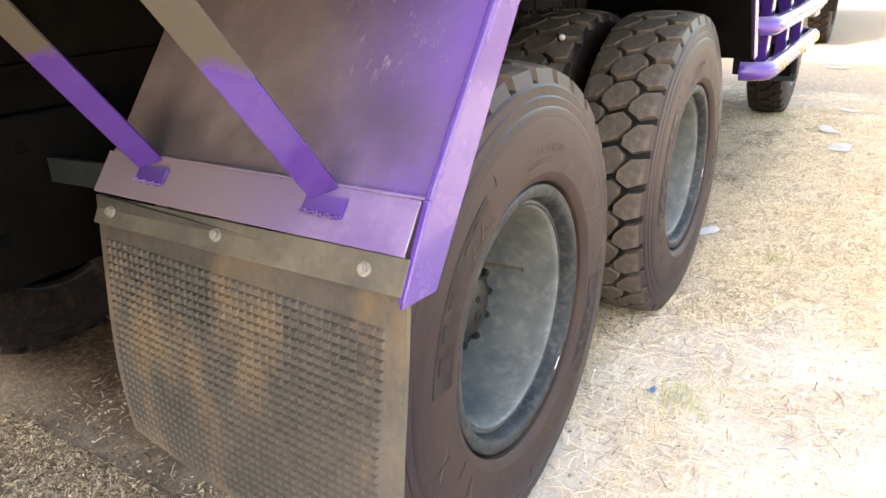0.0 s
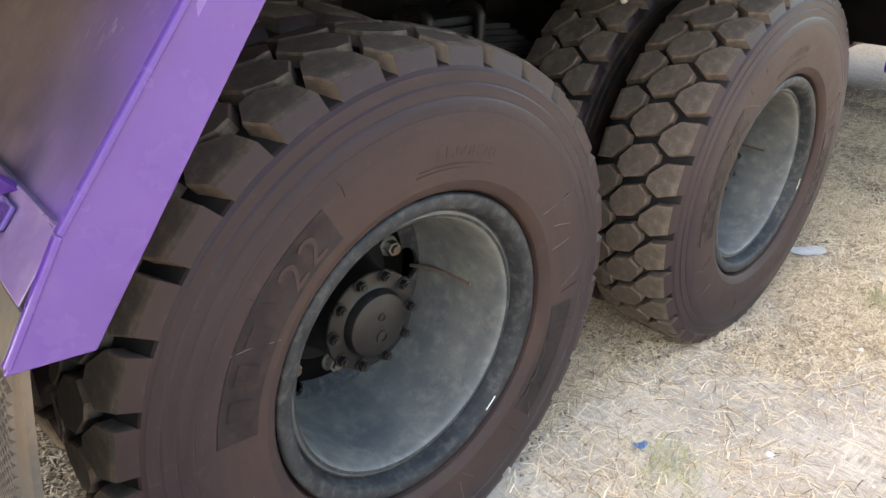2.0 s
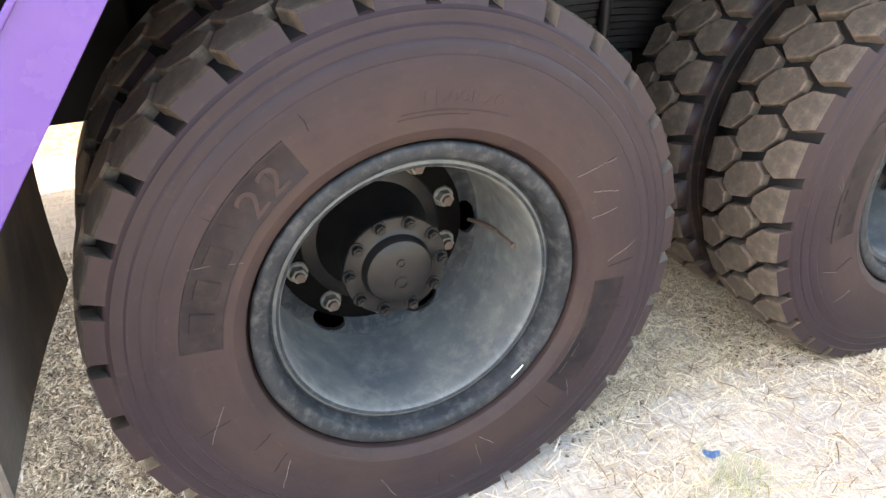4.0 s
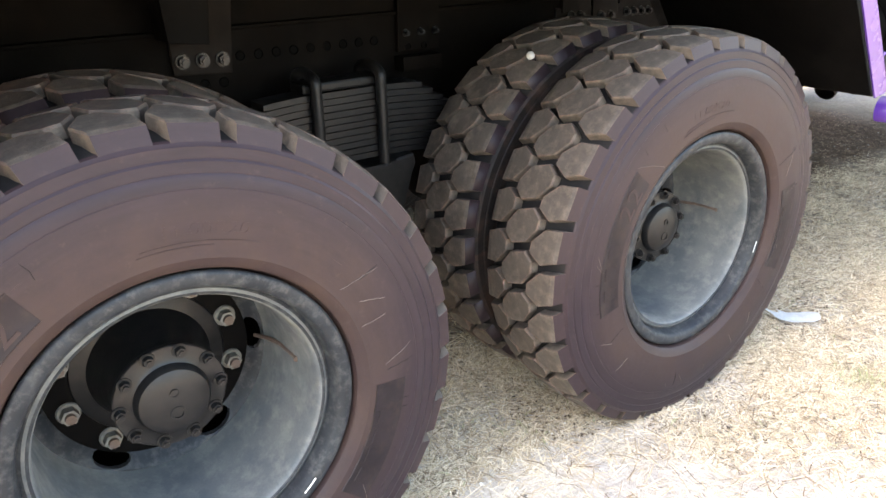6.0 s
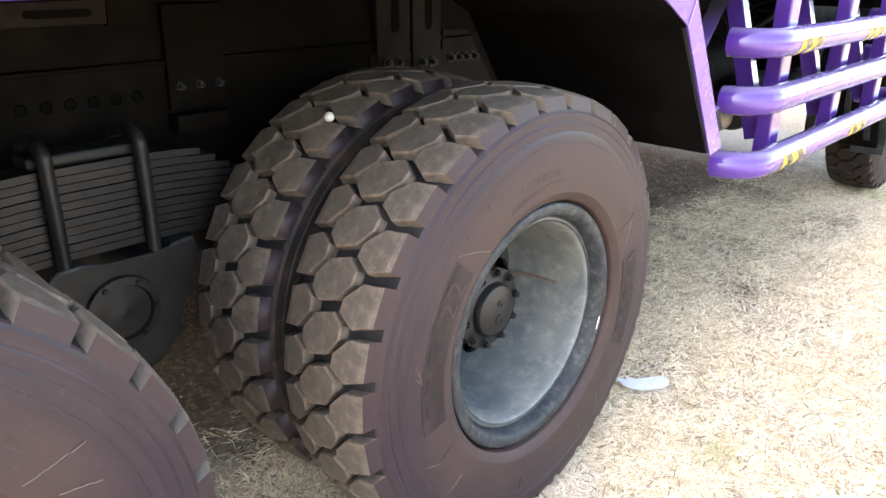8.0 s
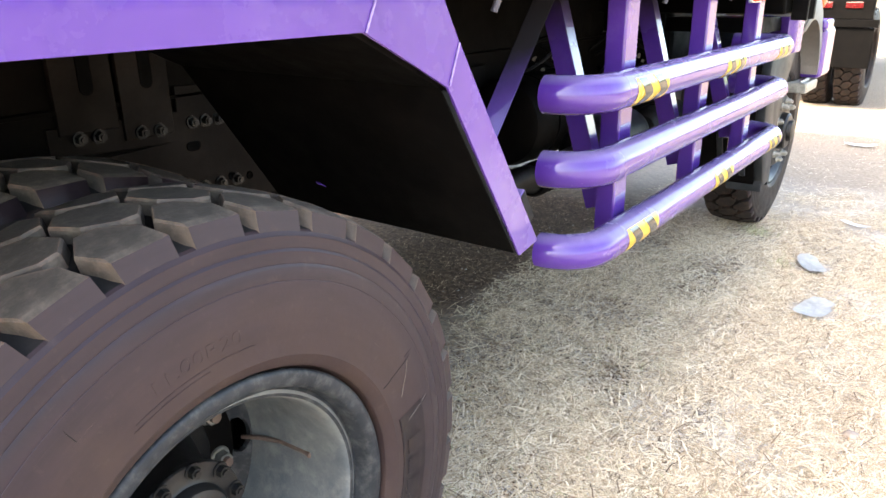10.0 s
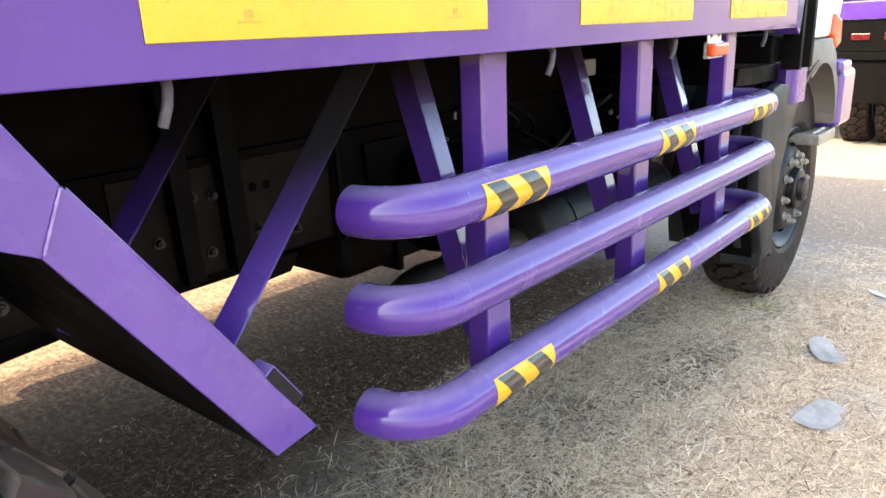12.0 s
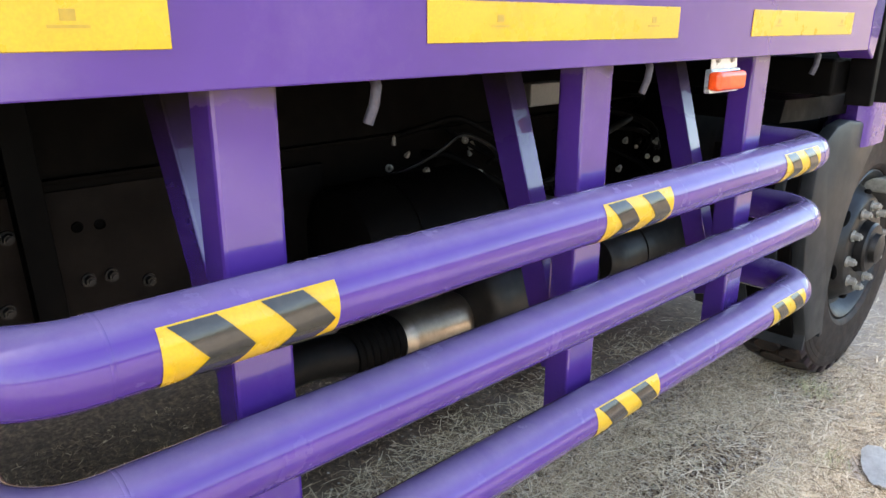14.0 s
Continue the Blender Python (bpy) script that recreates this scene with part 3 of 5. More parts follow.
def tyre_mesh(with_blocks):
    bm = bmesh.new() if with_blocks else lathe(bmesh.new(), tyre_profile(), 144)
    for f in bm.faces:
        c = f.calc_center_median()
        f.material_index = 1 if math.hypot(c.y, c.z) > 0.5015 or c.x < -HALF else 0
    if with_blocks:
        for i in range(COUNT):
            for kind, off, mir in (("outer_block", 0, False), ("centre_block", 0.5, False), ("outer_block", 0, True)):
                k = len(bm.faces)
                tread_block(bm, kind, (i + off) * PITCH, mir)
                bm.faces.ensure_lookup_table()
                for f in bm.faces[k:]:
                    f.material_index = 2 - 2 * f.material_index
    bmesh.ops.recalc_face_normals(bm, faces=bm.faces)
    me = bpy.data.meshes.new("tyre")
    bm.to_mesh(me)
    bm.free()
    for k in ("sidewall", "groove", "tread"):
        me.materials.append(M[k])
    for p in me.polygons:
        p.use_smooth = p.material_index != 2
    if not with_blocks:
        me.set_sharp_from_angle(angle=radians(24))
    return me


TYRE_PLAIN, TREAD = tyre_mesh(False), tyre_mesh(True)
TYRE_DARK, TREAD_DARK = TYRE_PLAIN.copy(), TREAD.copy()
TYRE_DARK.materials[0], TREAD_DARK.materials[2] = M["plate_dark"], M["plate_dark"]


def whole_tyre(name, parent, label):
    """A tyre with its tread in one mesh, for wheels that stand further off."""
    o = part(name, TYRE_DARK, M["plate_dark"], parent, label)
    tagged(part("tread", TREAD, M["tread"], o), kind="stuff")
    return o


RIM = [(-0.034, 0.287), (-0.026, 0.2965), (-0.018, 0.2985), (-0.0135, 0.2955), (-0.0120, 0.290), (-0.0125, 0.281), (-0.0150, 0.2735), (-0.0190, 0.2690), (-0.0380, 0.2665), (-0.0450, 0.2640), (-0.0430, 0.2580), (-0.0400, 0.2530),
       (-0.0420, 0.2475), (-0.052, 0.2430), (-0.070, 0.2410), (-0.12, 0.2400), (-0.19, 0.2390), (-0.25, 0.2380), (-0.272, 0.2360), (-0.284, 0.2325)]


def rim_mesh():
    bm = lathe(bmesh.new(), [(x - 0.005, r - 0.002) for x, r in RIM] + [(-0.30, 0.2300), (-0.30, 0.250), (-0.12, 0.254), (-0.055, 0.262)], 112, close=True)
    me = bpy.data.meshes.new("wheel")
    bmesh.ops.recalc_face_normals(bm, faces=bm.faces)
    bm.to_mesh(me)
    bm.free()
    me.materials.append(M["rim"])
    me.materials.append(M["barrel"])
    for p in me.polygons:
        p.use_smooth = True
        p.material_index = 1 if p.center.x < -0.046 and math.hypot(p.center.y, p.center.z) < 0.2560 else 0
    me.set_sharp_from_angle(angle=radians(50))
    return me


def disc_mesh(x_rim, x_mid, holes, turn, r_in=0.07, r_out=0.2335, thick=0.012):
    """The wheel disc: a flat black face, and a grey dished ring round it with oval hand holes cut right through."""
    bm = bmesh.new()
    radii = [r_in, 0.12, 0.165, 0.186, 0.1885] + [0.1900 + 0.0015 * k for k in range(28)] + [r_out]
    seg = 540
    grid = []
    for layer in (0, 1):
        rows = []
        for i in range(seg):
            a = 2 * math.pi * i / seg
            row = []
            for r in radii:
                f = min(1.0, max(0.0, (r - 0.187) / (r_out - 0.187)))
                x = x_mid - (0.004 if r > 0.1875 else 0.0) + (x_rim - x_mid) * f * f * (3 - 2 * f) - thick * layer
                row.append(bm.verts.new((x, r * math.cos(a), r * math.sin(a))))
            rows.append(row)
        grid.append(rows)

    def open_at(i, j):
        r = (radii[j] + radii[j + 1]) / 2
        a = 360 * (i + 0.5) / seg
        d = min(abs((a - turn - k * 360 / holes + 180) % 360 - 180) for k in range(holes))
        along, across = math.radians(d) * r / 0.039, (r - 0.2105) / 0.0168
        return along * along + across * across < 1.0

    gone = {(i, j) for i in range(seg) for j in range(len(radii) - 1) if open_at(i, j)}
    for layer in (0, 1):
        for i in range(seg):
            for j in range(len(radii) - 1):
                if (i, j) not in gone:
                    p, q = grid[layer][i], grid[layer][(i + 1) % seg]
                    bm.faces.new((p[j], p[j + 1], q[j + 1], q[j])).material_index = 1 if j >= 4 else 0
    for i, j in gone:
        for di, dj, e0, e1 in ((-1, 0, (i, j), (i, j + 1)), (1, 0, (i + 1, j), (i + 1, j + 1)), (0, -1, (i, j), (i + 1, j)), (0, 1, (i, j + 1), (i + 1, j + 1))):
            if ((i + di) % seg, j + dj) not in gone:
                bm.faces.new((grid[0][e0[0] % seg][e0[1]], grid[0][e1[0] % seg][e1[1]], grid[1][e1[0] % seg][e1[1]], grid[1][e0[0] % seg][e0[1]])).material_index = 1
    bmesh.ops.recalc_face_normals(bm, faces=bm.faces)
    me = bpy.data.meshes.new("wheel_disc")
    bm.to_mesh(me)
    bm.free()
    me.materials.append(M["disc"])
    me.materials.append(M["rim"])
    return me


RIM_MESH = rim_mesh()
DISC = disc_mesh(-0.286, -0.313, 6, -1)


def nut_mesh(r=0.0138, h=0.016):
    bm = bmesh.new()
    hexagon_bolt(bm, (0, 0, 0), (1, 0, 0), r, h)
    me = bpy.data.meshes.new("wheel_nut")
    bm.to_mesh(me)
    bm.free()
    return me


def stud_nut():
    """A wheel nut on its thick washer, with the rusty end of the stud in the middle."""
    bm = lathe(bmesh.new(), [(0.0, 0.012), (0.0, 0.0225), (0.006, 0.0225), (0.0085, 0.0205), (0.0085, 0.012)], 28)
    m = Matrix.Rotation(radians(90), 4, "Y")
    bmesh.ops.create_cone(bm, cap_ends=True, segments=6, radius1=0.0172, radius2=0.0165, depth=0.018, matrix=Matrix.Translation((0.0165, 0, 0)) @ m)
    k = len(bm.faces)
    bmesh.ops.create_cone(bm, cap_ends=True, segments=16, radius1=0.0105, radius2=0.0098, depth=0.010, matrix=Matrix.Translation((0.0285, 0, 0)) @ m)
    bm.faces.ensure_lookup_table()
    for f in bm.faces[k:]:
        f.material_index = 1
    bmesh.ops.recalc_face_normals(bm, faces=bm.faces)
    me = bpy.data.meshes.new("wheel_nut")
    bm.to_mesh(me)
    bm.free()
    me.materials.append(M["nut"])
    me.materials.append(M["copper"])
    return me


STUD_NUT = stud_nut()
HUB_BOLT = nut_mesh(0.0105, 0.015)
HUB_BOLT.materials.append(M["hub"])
HUB_MESH = bpy.data.meshes.new("hub")
_b = lathe(bmesh.new(), [(-0.312, 0.150), (-0.306, 0.146), (-0.300, 0.118), (-0.250, 0.100), (-0.190, 0.091), (-0.182, 0.093), (-0.179, 0.1015), (-0.168, 0.103), (-0.165, 0.101), (-0.164, 0.074), (-0.161, 0.069), (-0.150, 0.0672), (-0.143, 0.063),
                         (-0.1385, 0.052), (-0.1355, 0.036), (-0.1340, 0.0005)], 64)
bmesh.ops.recalc_face_normals(_b, faces=_b.faces)
_b.to_mesh(HUB_MESH)
_b.free()
HUB_MESH.materials.append(M["hub"])
for p in HUB_MESH.polygons:
    p.use_smooth = True
HUB_MESH.set_sharp_from_angle(angle=radians(35))


def raised_text(body, size, depth, material, stretch=1.0):
    """Relief letters lying flat, with their base line through the origin."""
    cu = bpy.data.curves.new("lettering", "FONT")
    cu.body, cu.size, cu.extrude, cu.align_x = body, size, depth, "CENTER"
    tmp = bpy.data.objects.new("lettering", cu)
    scene.collection.objects.link(tmp)
    me = bpy.data.meshes.new_from_object(tmp)
    bpy.data.objects.remove(tmp)
    me.materials.clear()
    me.materials.append(material)
    for v in me.vertices:
        v.co.x *= stretch
    return me


def bend_on_sidewall(me, radius, angle):
    """Bends flat letters round the wheel at a radius; angle: degrees from straight ahead, upwards."""
    for v in me.vertices:
        a = radians(angle) - v.co.x / radius
        r = radius + v.co.y
        v.co = (0.0004 + v.co.z, r * math.cos(a), r * math.sin(a))
    return me


def sidewall_marks(tyre, turn):
    """The size in relief, two thin bars under it, and raised blank plates where the maker's mark stood."""
    me = bend_on_sidewall(raised_text("11.00R20", 0.027, 0.00025, M["sidewall"], 1.35), 0.3645, 80 + turn)
    for p in me.polygons:
        p.use_smooth = False
    ob = part("size_lettering", me, M["sidewall"], tyre, "size lettering moulded in rubber")
    for r, a0, a1, w in ((0.3525, 66, 96, 0.0012), (0.3455, 78, 97, 0.0012)):
        ob = part("rib_mark", lathe(bmesh.new(), [(-0.001, r), (0.0010, r + 0.0005), (0.0010, r + w), (-0.001, r + w + 0.0005)], 24, True, radians(a0 + turn), radians(a1 + turn)), M["sidewall"], tyre)
    for a0, a1, r0, r1 in ((121.5, 175, 0.338, 0.404), (-44, -4.5, 0.336, 0.404)):
        bm = lathe(bmesh.new(), [(-0.002, r0), (0.0012, r0 + 0.002), (0.0012, r0 + 0.005), (0.0004, r0 + 0.0065), (0.0004, r1 - 0.0065), (0.0010, r1 - 0.005), (0.0006, r1 - 0.002), (-0.0025, r1)], 30, True, radians(a0 + turn), radians(a1 + turn))
        part("maker_plate", bm, M["plate"], tyre, "raised plate of smooth tyre rubber", smooth=30)
        for k in range(4):
            am = a0 + 7 + k * (a1 - a0 - 12) / 4 if a0 < 0 else a1 - 8 - k * 8.5
            if a0 > 0 and k > 2:
                continue
            bm = lathe(bmesh.new(), [(-0.001, r0 + 0.014), (0.0016, r0 + 0.0155), (0.0016, r1 - 0.0155), (-0.001, r1 - 0.014)], 6, True, radians(am - 2.4 + turn), radians(am + 2.4 + turn))
            part("maker_plate_bar", bm, M["plate"], tyre)
    for a in (135.4, 128.6):
        me = bend_on_sidewall(raised_text("2", 0.064, 0.0009, M["sidewall"], 1.15), 0.347, a + turn)
        part("model_digit", me, M["sidewall"], tyre, "raised digit on the plate")



def road_wheel(pos, turn, tread_parts, label, nut_turn=0.0):
    """A dished outer wheel with tyre, disc, hub and nuts. pos: the middle of its outer face."""
    wheel = part("wheel", RIM_MESH, M["rim"], truck, label)
    wheel.location = pos
    tyre = part("tyre", TYRE_PLAIN, M["sidewall"], wheel, "dusty brown-black rubber tyre")
    part("wheel_disc", DISC, M["disc"], wheel, "black disc with oval holes")
    part("hub", HUB_MESH, M["hub"], wheel, "black hub with domed cap")
    for k in range(10):
        a = radians(18 + 36 * k + nut_turn)
        part("wheel_nut", STUD_NUT, M["nut"], wheel, "dull wheel nut with rusty stud end").location = (-0.3135, 0.1675 * math.cos(a), 0.1675 * math.sin(a))
    for k in range(10):
        a = radians(36 * k + nut_turn)
        part("hub_bolt", HUB_BOLT, M["hub"], wheel).location = (-0.166, 0.0915 * math.cos(a), 0.0915 * math.sin(a))
    if tread_parts:
        for me, off in BLOCKS:
            for i in range(COUNT):
                o = part("tread_block", me, M["tread"], wheel)
                o.matrix_basis = Matrix.Rotation((i + off) * PITCH + radians(turn), 4, "X")
    return wheel, tyre


W1, W2 = (0.0, 0.010, 0.501), (0.0, 1.360, 0.499)
wheel_1, tyre_1 = road_wheel(W1, 6.5, True, "deep-dish grey steel dual wheel with black hub")
wheel_2, tyre_2 = road_wheel(W2, 2.0, True, "deep-dish grey steel dual wheel with black hub", 7.0)
for w, a in ((wheel_1, 0), (wheel_2, 30)):
    # valve stem, chipped paint on the lip, and cast marks on the cap
    part("valve_stem", tube(bmesh.new(), [(-0.300, 0.214, -0.010), (-0.262, 0.226, -0.004), (-0.215, 0.236, 0.000), (-0.150, 0.237, 0.002), (-0.137, 0.236, 0.002)], [0.004, 0.005, 0.0045, 0.0042, 0.0058], 8), M["copper"], w, "thin brass valve stem")
    part("paint_chip", lathe(bmesh.new(), [(-0.0180, 0.2755), (-0.0170, 0.2762), (-0.0166, 0.2780), (-0.0175, 0.2790)], 10, True, radians(-51 + a), radians(-44 + a)), M["scrap"], w, "bright bare chip on the rim lip")
    for z0, w2 in ((0.022, 0.010), (-0.020, 0.016)):
        part("cap_mark", lathe(bmesh.new(), [(-0.1375, w2 * 0.55), (-0.1327, w2 * 0.6), (-0.1327, w2 * 0.85), (-0.1375, w2 * 0.9)], 20, True), M["hub"], w).location = (0, 0.0, z0)


def scuffs(wheel, seed):
    """Thin radial cracks and scratches in the sidewall rubber."""
    rng = np.random.default_rng(seed)
    for k in range(26):
        a, r0, ln = radians(110 + 300 * rng.random()), rng.uniform(0.33, 0.42), rng.uniform(0.03, 0.085)
        pts, bend = [], rng.uniform(-0.16, 0.16) if k % 2 else rng.uniform(-0.03, 0.03)
        for t in np.linspace(0, 1, 7):
            r = r0 + ln * t
            x = 0.0003 if r < 0.40 else 0.0003 - 0.0165 * ((r - 0.40) / 0.095)
            aa = a + bend * t + 0.004 * rng.uniform(-1, 1)
            pts.append((x, r * math.cos(aa), r * math.sin(aa)))
        part("scratch", tube(bmesh.new(), pts, 0.00055, 5), M["scratch" if k % 2 else "groove"], wheel, "fine scratch in the rubber")


scuffs(wheel_1, 4)
scuffs(wheel_2, 9)
sidewall_marks(wheel_1, 0)
sidewall_marks(wheel_2, 18)

# inner tyres of the dual wheels, and the wheels of the far side
for pos in ((-0.335, W1[1], W1[2]), (-0.335, W2[1], W2[2])):
    o = whole_tyre("inner_tyre", truck, "inner dual tyre, rubber darkened for the shade between the pair")
    o.location, o.rotation_euler = pos, (radians(4), 0, 0)
for y, z in ((W1[1], W1[2]), (W2[1], W2[2])):
    for x in (-2.10, -1.765):
        o = whole_tyre("far_tyre", truck, "dual tyre on the far side, dark dusty rubber")
        o.location = (x, y, z)
    part("axle", tube(bmesh.new(), [(-2.0, y, z), (-1.45, y, z), (-1.38, y, z), (-1.2, y, z), (-1.02, y, z), (-0.95, y, z), (-0.30, y, z)], [0.075, 0.08, 0.16, 0.21, 0.16, 0.08, 0.075], 24), M["black"], truck, "black axle with round differential", smooth=40)
    part("brake_drum", lathe(bmesh.new(), [(-0.31, 0.10), (-0.31, 0.20), (-0.56, 0.205), (-0.58, 0.19), (-0.58, 0.08)], 48), M["black"], truck, smooth=40).location = (0, y, z)


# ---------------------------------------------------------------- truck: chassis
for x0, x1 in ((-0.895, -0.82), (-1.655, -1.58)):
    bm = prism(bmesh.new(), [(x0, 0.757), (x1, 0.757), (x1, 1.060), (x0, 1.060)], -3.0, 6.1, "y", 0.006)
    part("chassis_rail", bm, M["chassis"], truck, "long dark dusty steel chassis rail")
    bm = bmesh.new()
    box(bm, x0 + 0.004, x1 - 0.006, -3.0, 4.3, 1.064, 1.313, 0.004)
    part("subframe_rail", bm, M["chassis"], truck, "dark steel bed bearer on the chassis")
# the flat bed, and unseen closed boards added on it to keep the sun off this side
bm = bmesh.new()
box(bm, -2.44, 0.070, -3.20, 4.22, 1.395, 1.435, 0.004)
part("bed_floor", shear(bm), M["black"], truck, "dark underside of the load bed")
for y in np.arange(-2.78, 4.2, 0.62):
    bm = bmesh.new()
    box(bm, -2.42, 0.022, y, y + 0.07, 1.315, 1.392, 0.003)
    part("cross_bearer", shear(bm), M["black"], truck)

# ---------------------------------------------------------------- truck: bed rail with reflective stripes
def rail_section(bm, y0, y1, xo):
    """A pressed side rail: lower flange, a face set back slightly between two rolled edges, and the wall above."""
    pts = [(xo - 0.055, 1.3085), (xo - 0.004, 1.307), (xo - 0.003, 1.3085), (xo - 0.003, 1.402), (xo - 0.002, 1.407), (xo, 1.414), (xo, 1.440), (xo - 0.004, 1.446), (xo - 0.055, 1.446)]
    return prism(bm, pts, y0, y1, "y")


bm = rail_section(bmesh.new(), -3.20, 4.205, 0.083)
bed_rail = part("bed_rail", shear(bm), M["purple"], truck, "long glossy purple bed rail", smooth=30)
bm = bmesh.new()
box(bm, -2.50, -2.445, -3.20, 4.205, 1.307, 1.446, 0.004)
part("far_bed_rail", shear(bm), M["purple"], truck, "purple bed rail on the far side, added against stray light")
for x0, x1, lab in ((0.025, 0.065, "unseen plain purple side board, added for its shade"), (-2.44, -2.40, "unseen plain purple side board, added for its shade")):
    bm = bmesh.new()
    box(bm, x0, x1, -3.20, 4.2, 1.450, 3.90, 0.004)
    part("side_board", shear(bm), M["purple"], truck, lab)
for y in (-3.24, 4.18):
    bm = bmesh.new()
    box(bm, -2.44, 0.065, y, y + 0.04, 1.450, 3.90, 0.004)
    part("end_board", shear(bm), M["purple"], truck, "unseen plain purple end board of the bed, added for shade")
for y0, y1 in ((1.885, 2.463), (2.758, 3.300), (3.563, 4.070)):
    bm = bmesh.new()
    box(bm, 0.080, 0.0825, y0, y1, 1.3440, 1.3915, 0.0008, 1)
    st = part("reflective_stripe", shear(bm), M["yellow"], bed_rail, "bright yellow reflective stripe")
    for ym in (y0 + (y1 - y0) * 0.22, y0 + (y1 - y0) * 0.86):
        bm = bmesh.new()
        box(bm, 0.0823, 0.0829, ym - 0.016, ym + 0.016, 1.3615, 1.3640, 0)
        box(bm, 0.0823, 0.0829, ym - 0.006, ym + 0.006, 1.367, 1.376, 0)
        part("stripe_print", shear(bm), M["print"], bed_rail, "small grey print on the stripe")
# rail end with its purple corner post, and the black upright behind the cab
bm = prism(bmesh.new(), [(4.205, 1.446), (4.205, 1.309), (4.255, 1.282), (4.275, 1.36), (4.275, 1.60), (4.205, 1.60)], 0.0, 0.081, "x", 0.004)
part("rail_corner", shear(bm), M["purple"], truck, "purple folded corner of the bed rail")


def rope_hook(y):
    bm = tube(bmesh.new(), [(0.034, y + 0.002, 1.315), (0.046, y + 0.002, 1.308), (0.053, y, 1.298), (0.052, y - 0.003, 1.278), (0.047, y - 0.009, 1.256)], 0.0062, 10)
    return part("rope_hook", shear(bm), M["hook"], bed_rail, "bent steel rope hook", smooth=50)


for y in (1.918, 2.706, 3.272, 3.975):
    rope_hook(y)

# ---------------------------------------------------------------- truck: rear mudguard
def skew_rear(bm):
    """The rear guard stands a little askew across the truck."""
    for v in bm.verts:
        v.co.y += 0.055 * (0.11 - v.co.x)
    return bm


def leg(z):
    return -0.620 + (z - 0.836) * 0.59 if z < 0.954 else -0.5504 + (z - 0.954) * 0.775


guard_rear = part("rear_mudguard", skew_rear(prism(bmesh.new(), [(leg(0.935) + 0.012, 0.935), (leg(0.935) + 0.018, 0.931), (leg(1.30) + 0.016, 1.296), (0.6, 1.296), (0.6, 1.301), (leg(1.30) + 0.010, 1.301)], -0.56, 0.107, "x")), M["guard"], truck,
                  "sloping purple mudguard plate fading to brown primer")
band = [(leg(0.836), 0.836), (-0.540, 0.828), (-0.300, 1.171), (-0.170, 1.249), (1.566, 1.246), (1.754, 1.153), (1.784, 1.221), (1.723, 1.318), (1.606, 1.317), (-0.27, 1.317), (leg(1.30), 1.305), (leg(0.954), 0.954)]


def skew_band(bm):
    for v in bm.verts:
        v.co.x += 0.110 - 0.0195 * (v.co.y + 0.55)
    return bm


bm = bmesh.new()
part("fender_edge", skew_band(prism(bm, band, -0.006, 0.0, "x", 0.0015)), M["purple_edge"], truck, "glossy purple folded fender edge over both wheels")
bm = skew_band(prism(bmesh.new(), [(1.754, 1.153), (1.993, 0.807), (2.066, 0.818), (1.784, 1.221)], -0.006, 0.0, "x", 0.0015))
part("fender_leg", bm, M["purple_edge"], truck, "purple front leg of the fender")
bm = bar(bmesh.new(), (0.036, 1.789, 1.216), (0.030, 2.020, 0.886), 0.052, 0.004, (0, 0.82, 0.573), 0.001)
part("leg_flange", bm, M["purple"], truck, "purple flange folded in behind the leg")
bm = bar(bmesh.new(), (0.038, 1.762, 1.148), (0.032, 1.994, 0.812), 0.040, 0.004, (0, 0.82, 0.573), 0.001)
part("leg_return", bm, M["plastic"], truck, "dark grey return edge of the leg")
# thin lip turned in along the rear leg and weld beads on the front elbow
bm = bar(bmesh.new(), (0.108, leg(0.842), 0.842), (0.108, leg(0.954), 0.954), 0.008, 0.010, (1, 0, 0))
bar(bm, (0.108, leg(0.954), 0.954), (0.106, leg(1.29), 1.29), 0.008, 0.010, (1, 0, 0))
part("fender_lip", bm, M["purple_edge"], truck, "purple rolled lip")
for p0, p1 in (((1.568, 1.244), (1.605, 1.314)), ((1.756, 1.157), (1.783, 1.218)), ((1.610, 1.3135), (1.720, 1.3145))):
    pts = [(0.1115 - 0.0195 * (p0[0] + (p1[0] - p0[0]) * k / 9 + 0.55), p0[0] + (p1[0] - p0[0]) * k / 9, p0[1] + (p1[1] - p0[1]) * k / 9) for k in range(10)]
    part("weld_bead", tube(bmesh.new(), pts, [(0.0020 if p0[1] > 1.31 else 0.0014) + 0.0005 * (k % 2) for k in range(10)], 8), M["weld"], truck, "weld bead under purple paint")
# cross strip along the lower edge, tabs and flat braces
N_STRIP = (0, -0.788, 0.616)
bm = bmesh.new()
bar(bm, (0.097, -0.5690, 0.9210), (-0.575, -0.5720, 0.9010), 0.076, 0.005, N_STRIP, 0.0015)
bar(bm, (0.105, -0.5440, 0.9520), (-0.560, -0.5470, 0.9320), 0.004, 0.012, N_STRIP, 0.001)
part("guard_strip", skew_rear(bm), M["purple_strip"], guard_rear, "purple angle strip across the guard")
bm = bmesh.new()
bar(bm, (-0.555, -0.512, 0.882), (-0.84, -0.500, 0.866), 0.050, 0.010, (0, -1, 0), 0.002)
part("guard_stay", bm, M["plastic"], guard_rear, "dark steel stay towards the chassis")


bm = bar(bmesh.new(), (0.1055, -0.5685, 0.9210), (0.0955, -0.5685, 0.9208), 0.072, 0.002, N_STRIP, 0)
part("strip_gap", bm, M["groove"], guard_rear, "dark bar for the shaded open end of the angle strip")


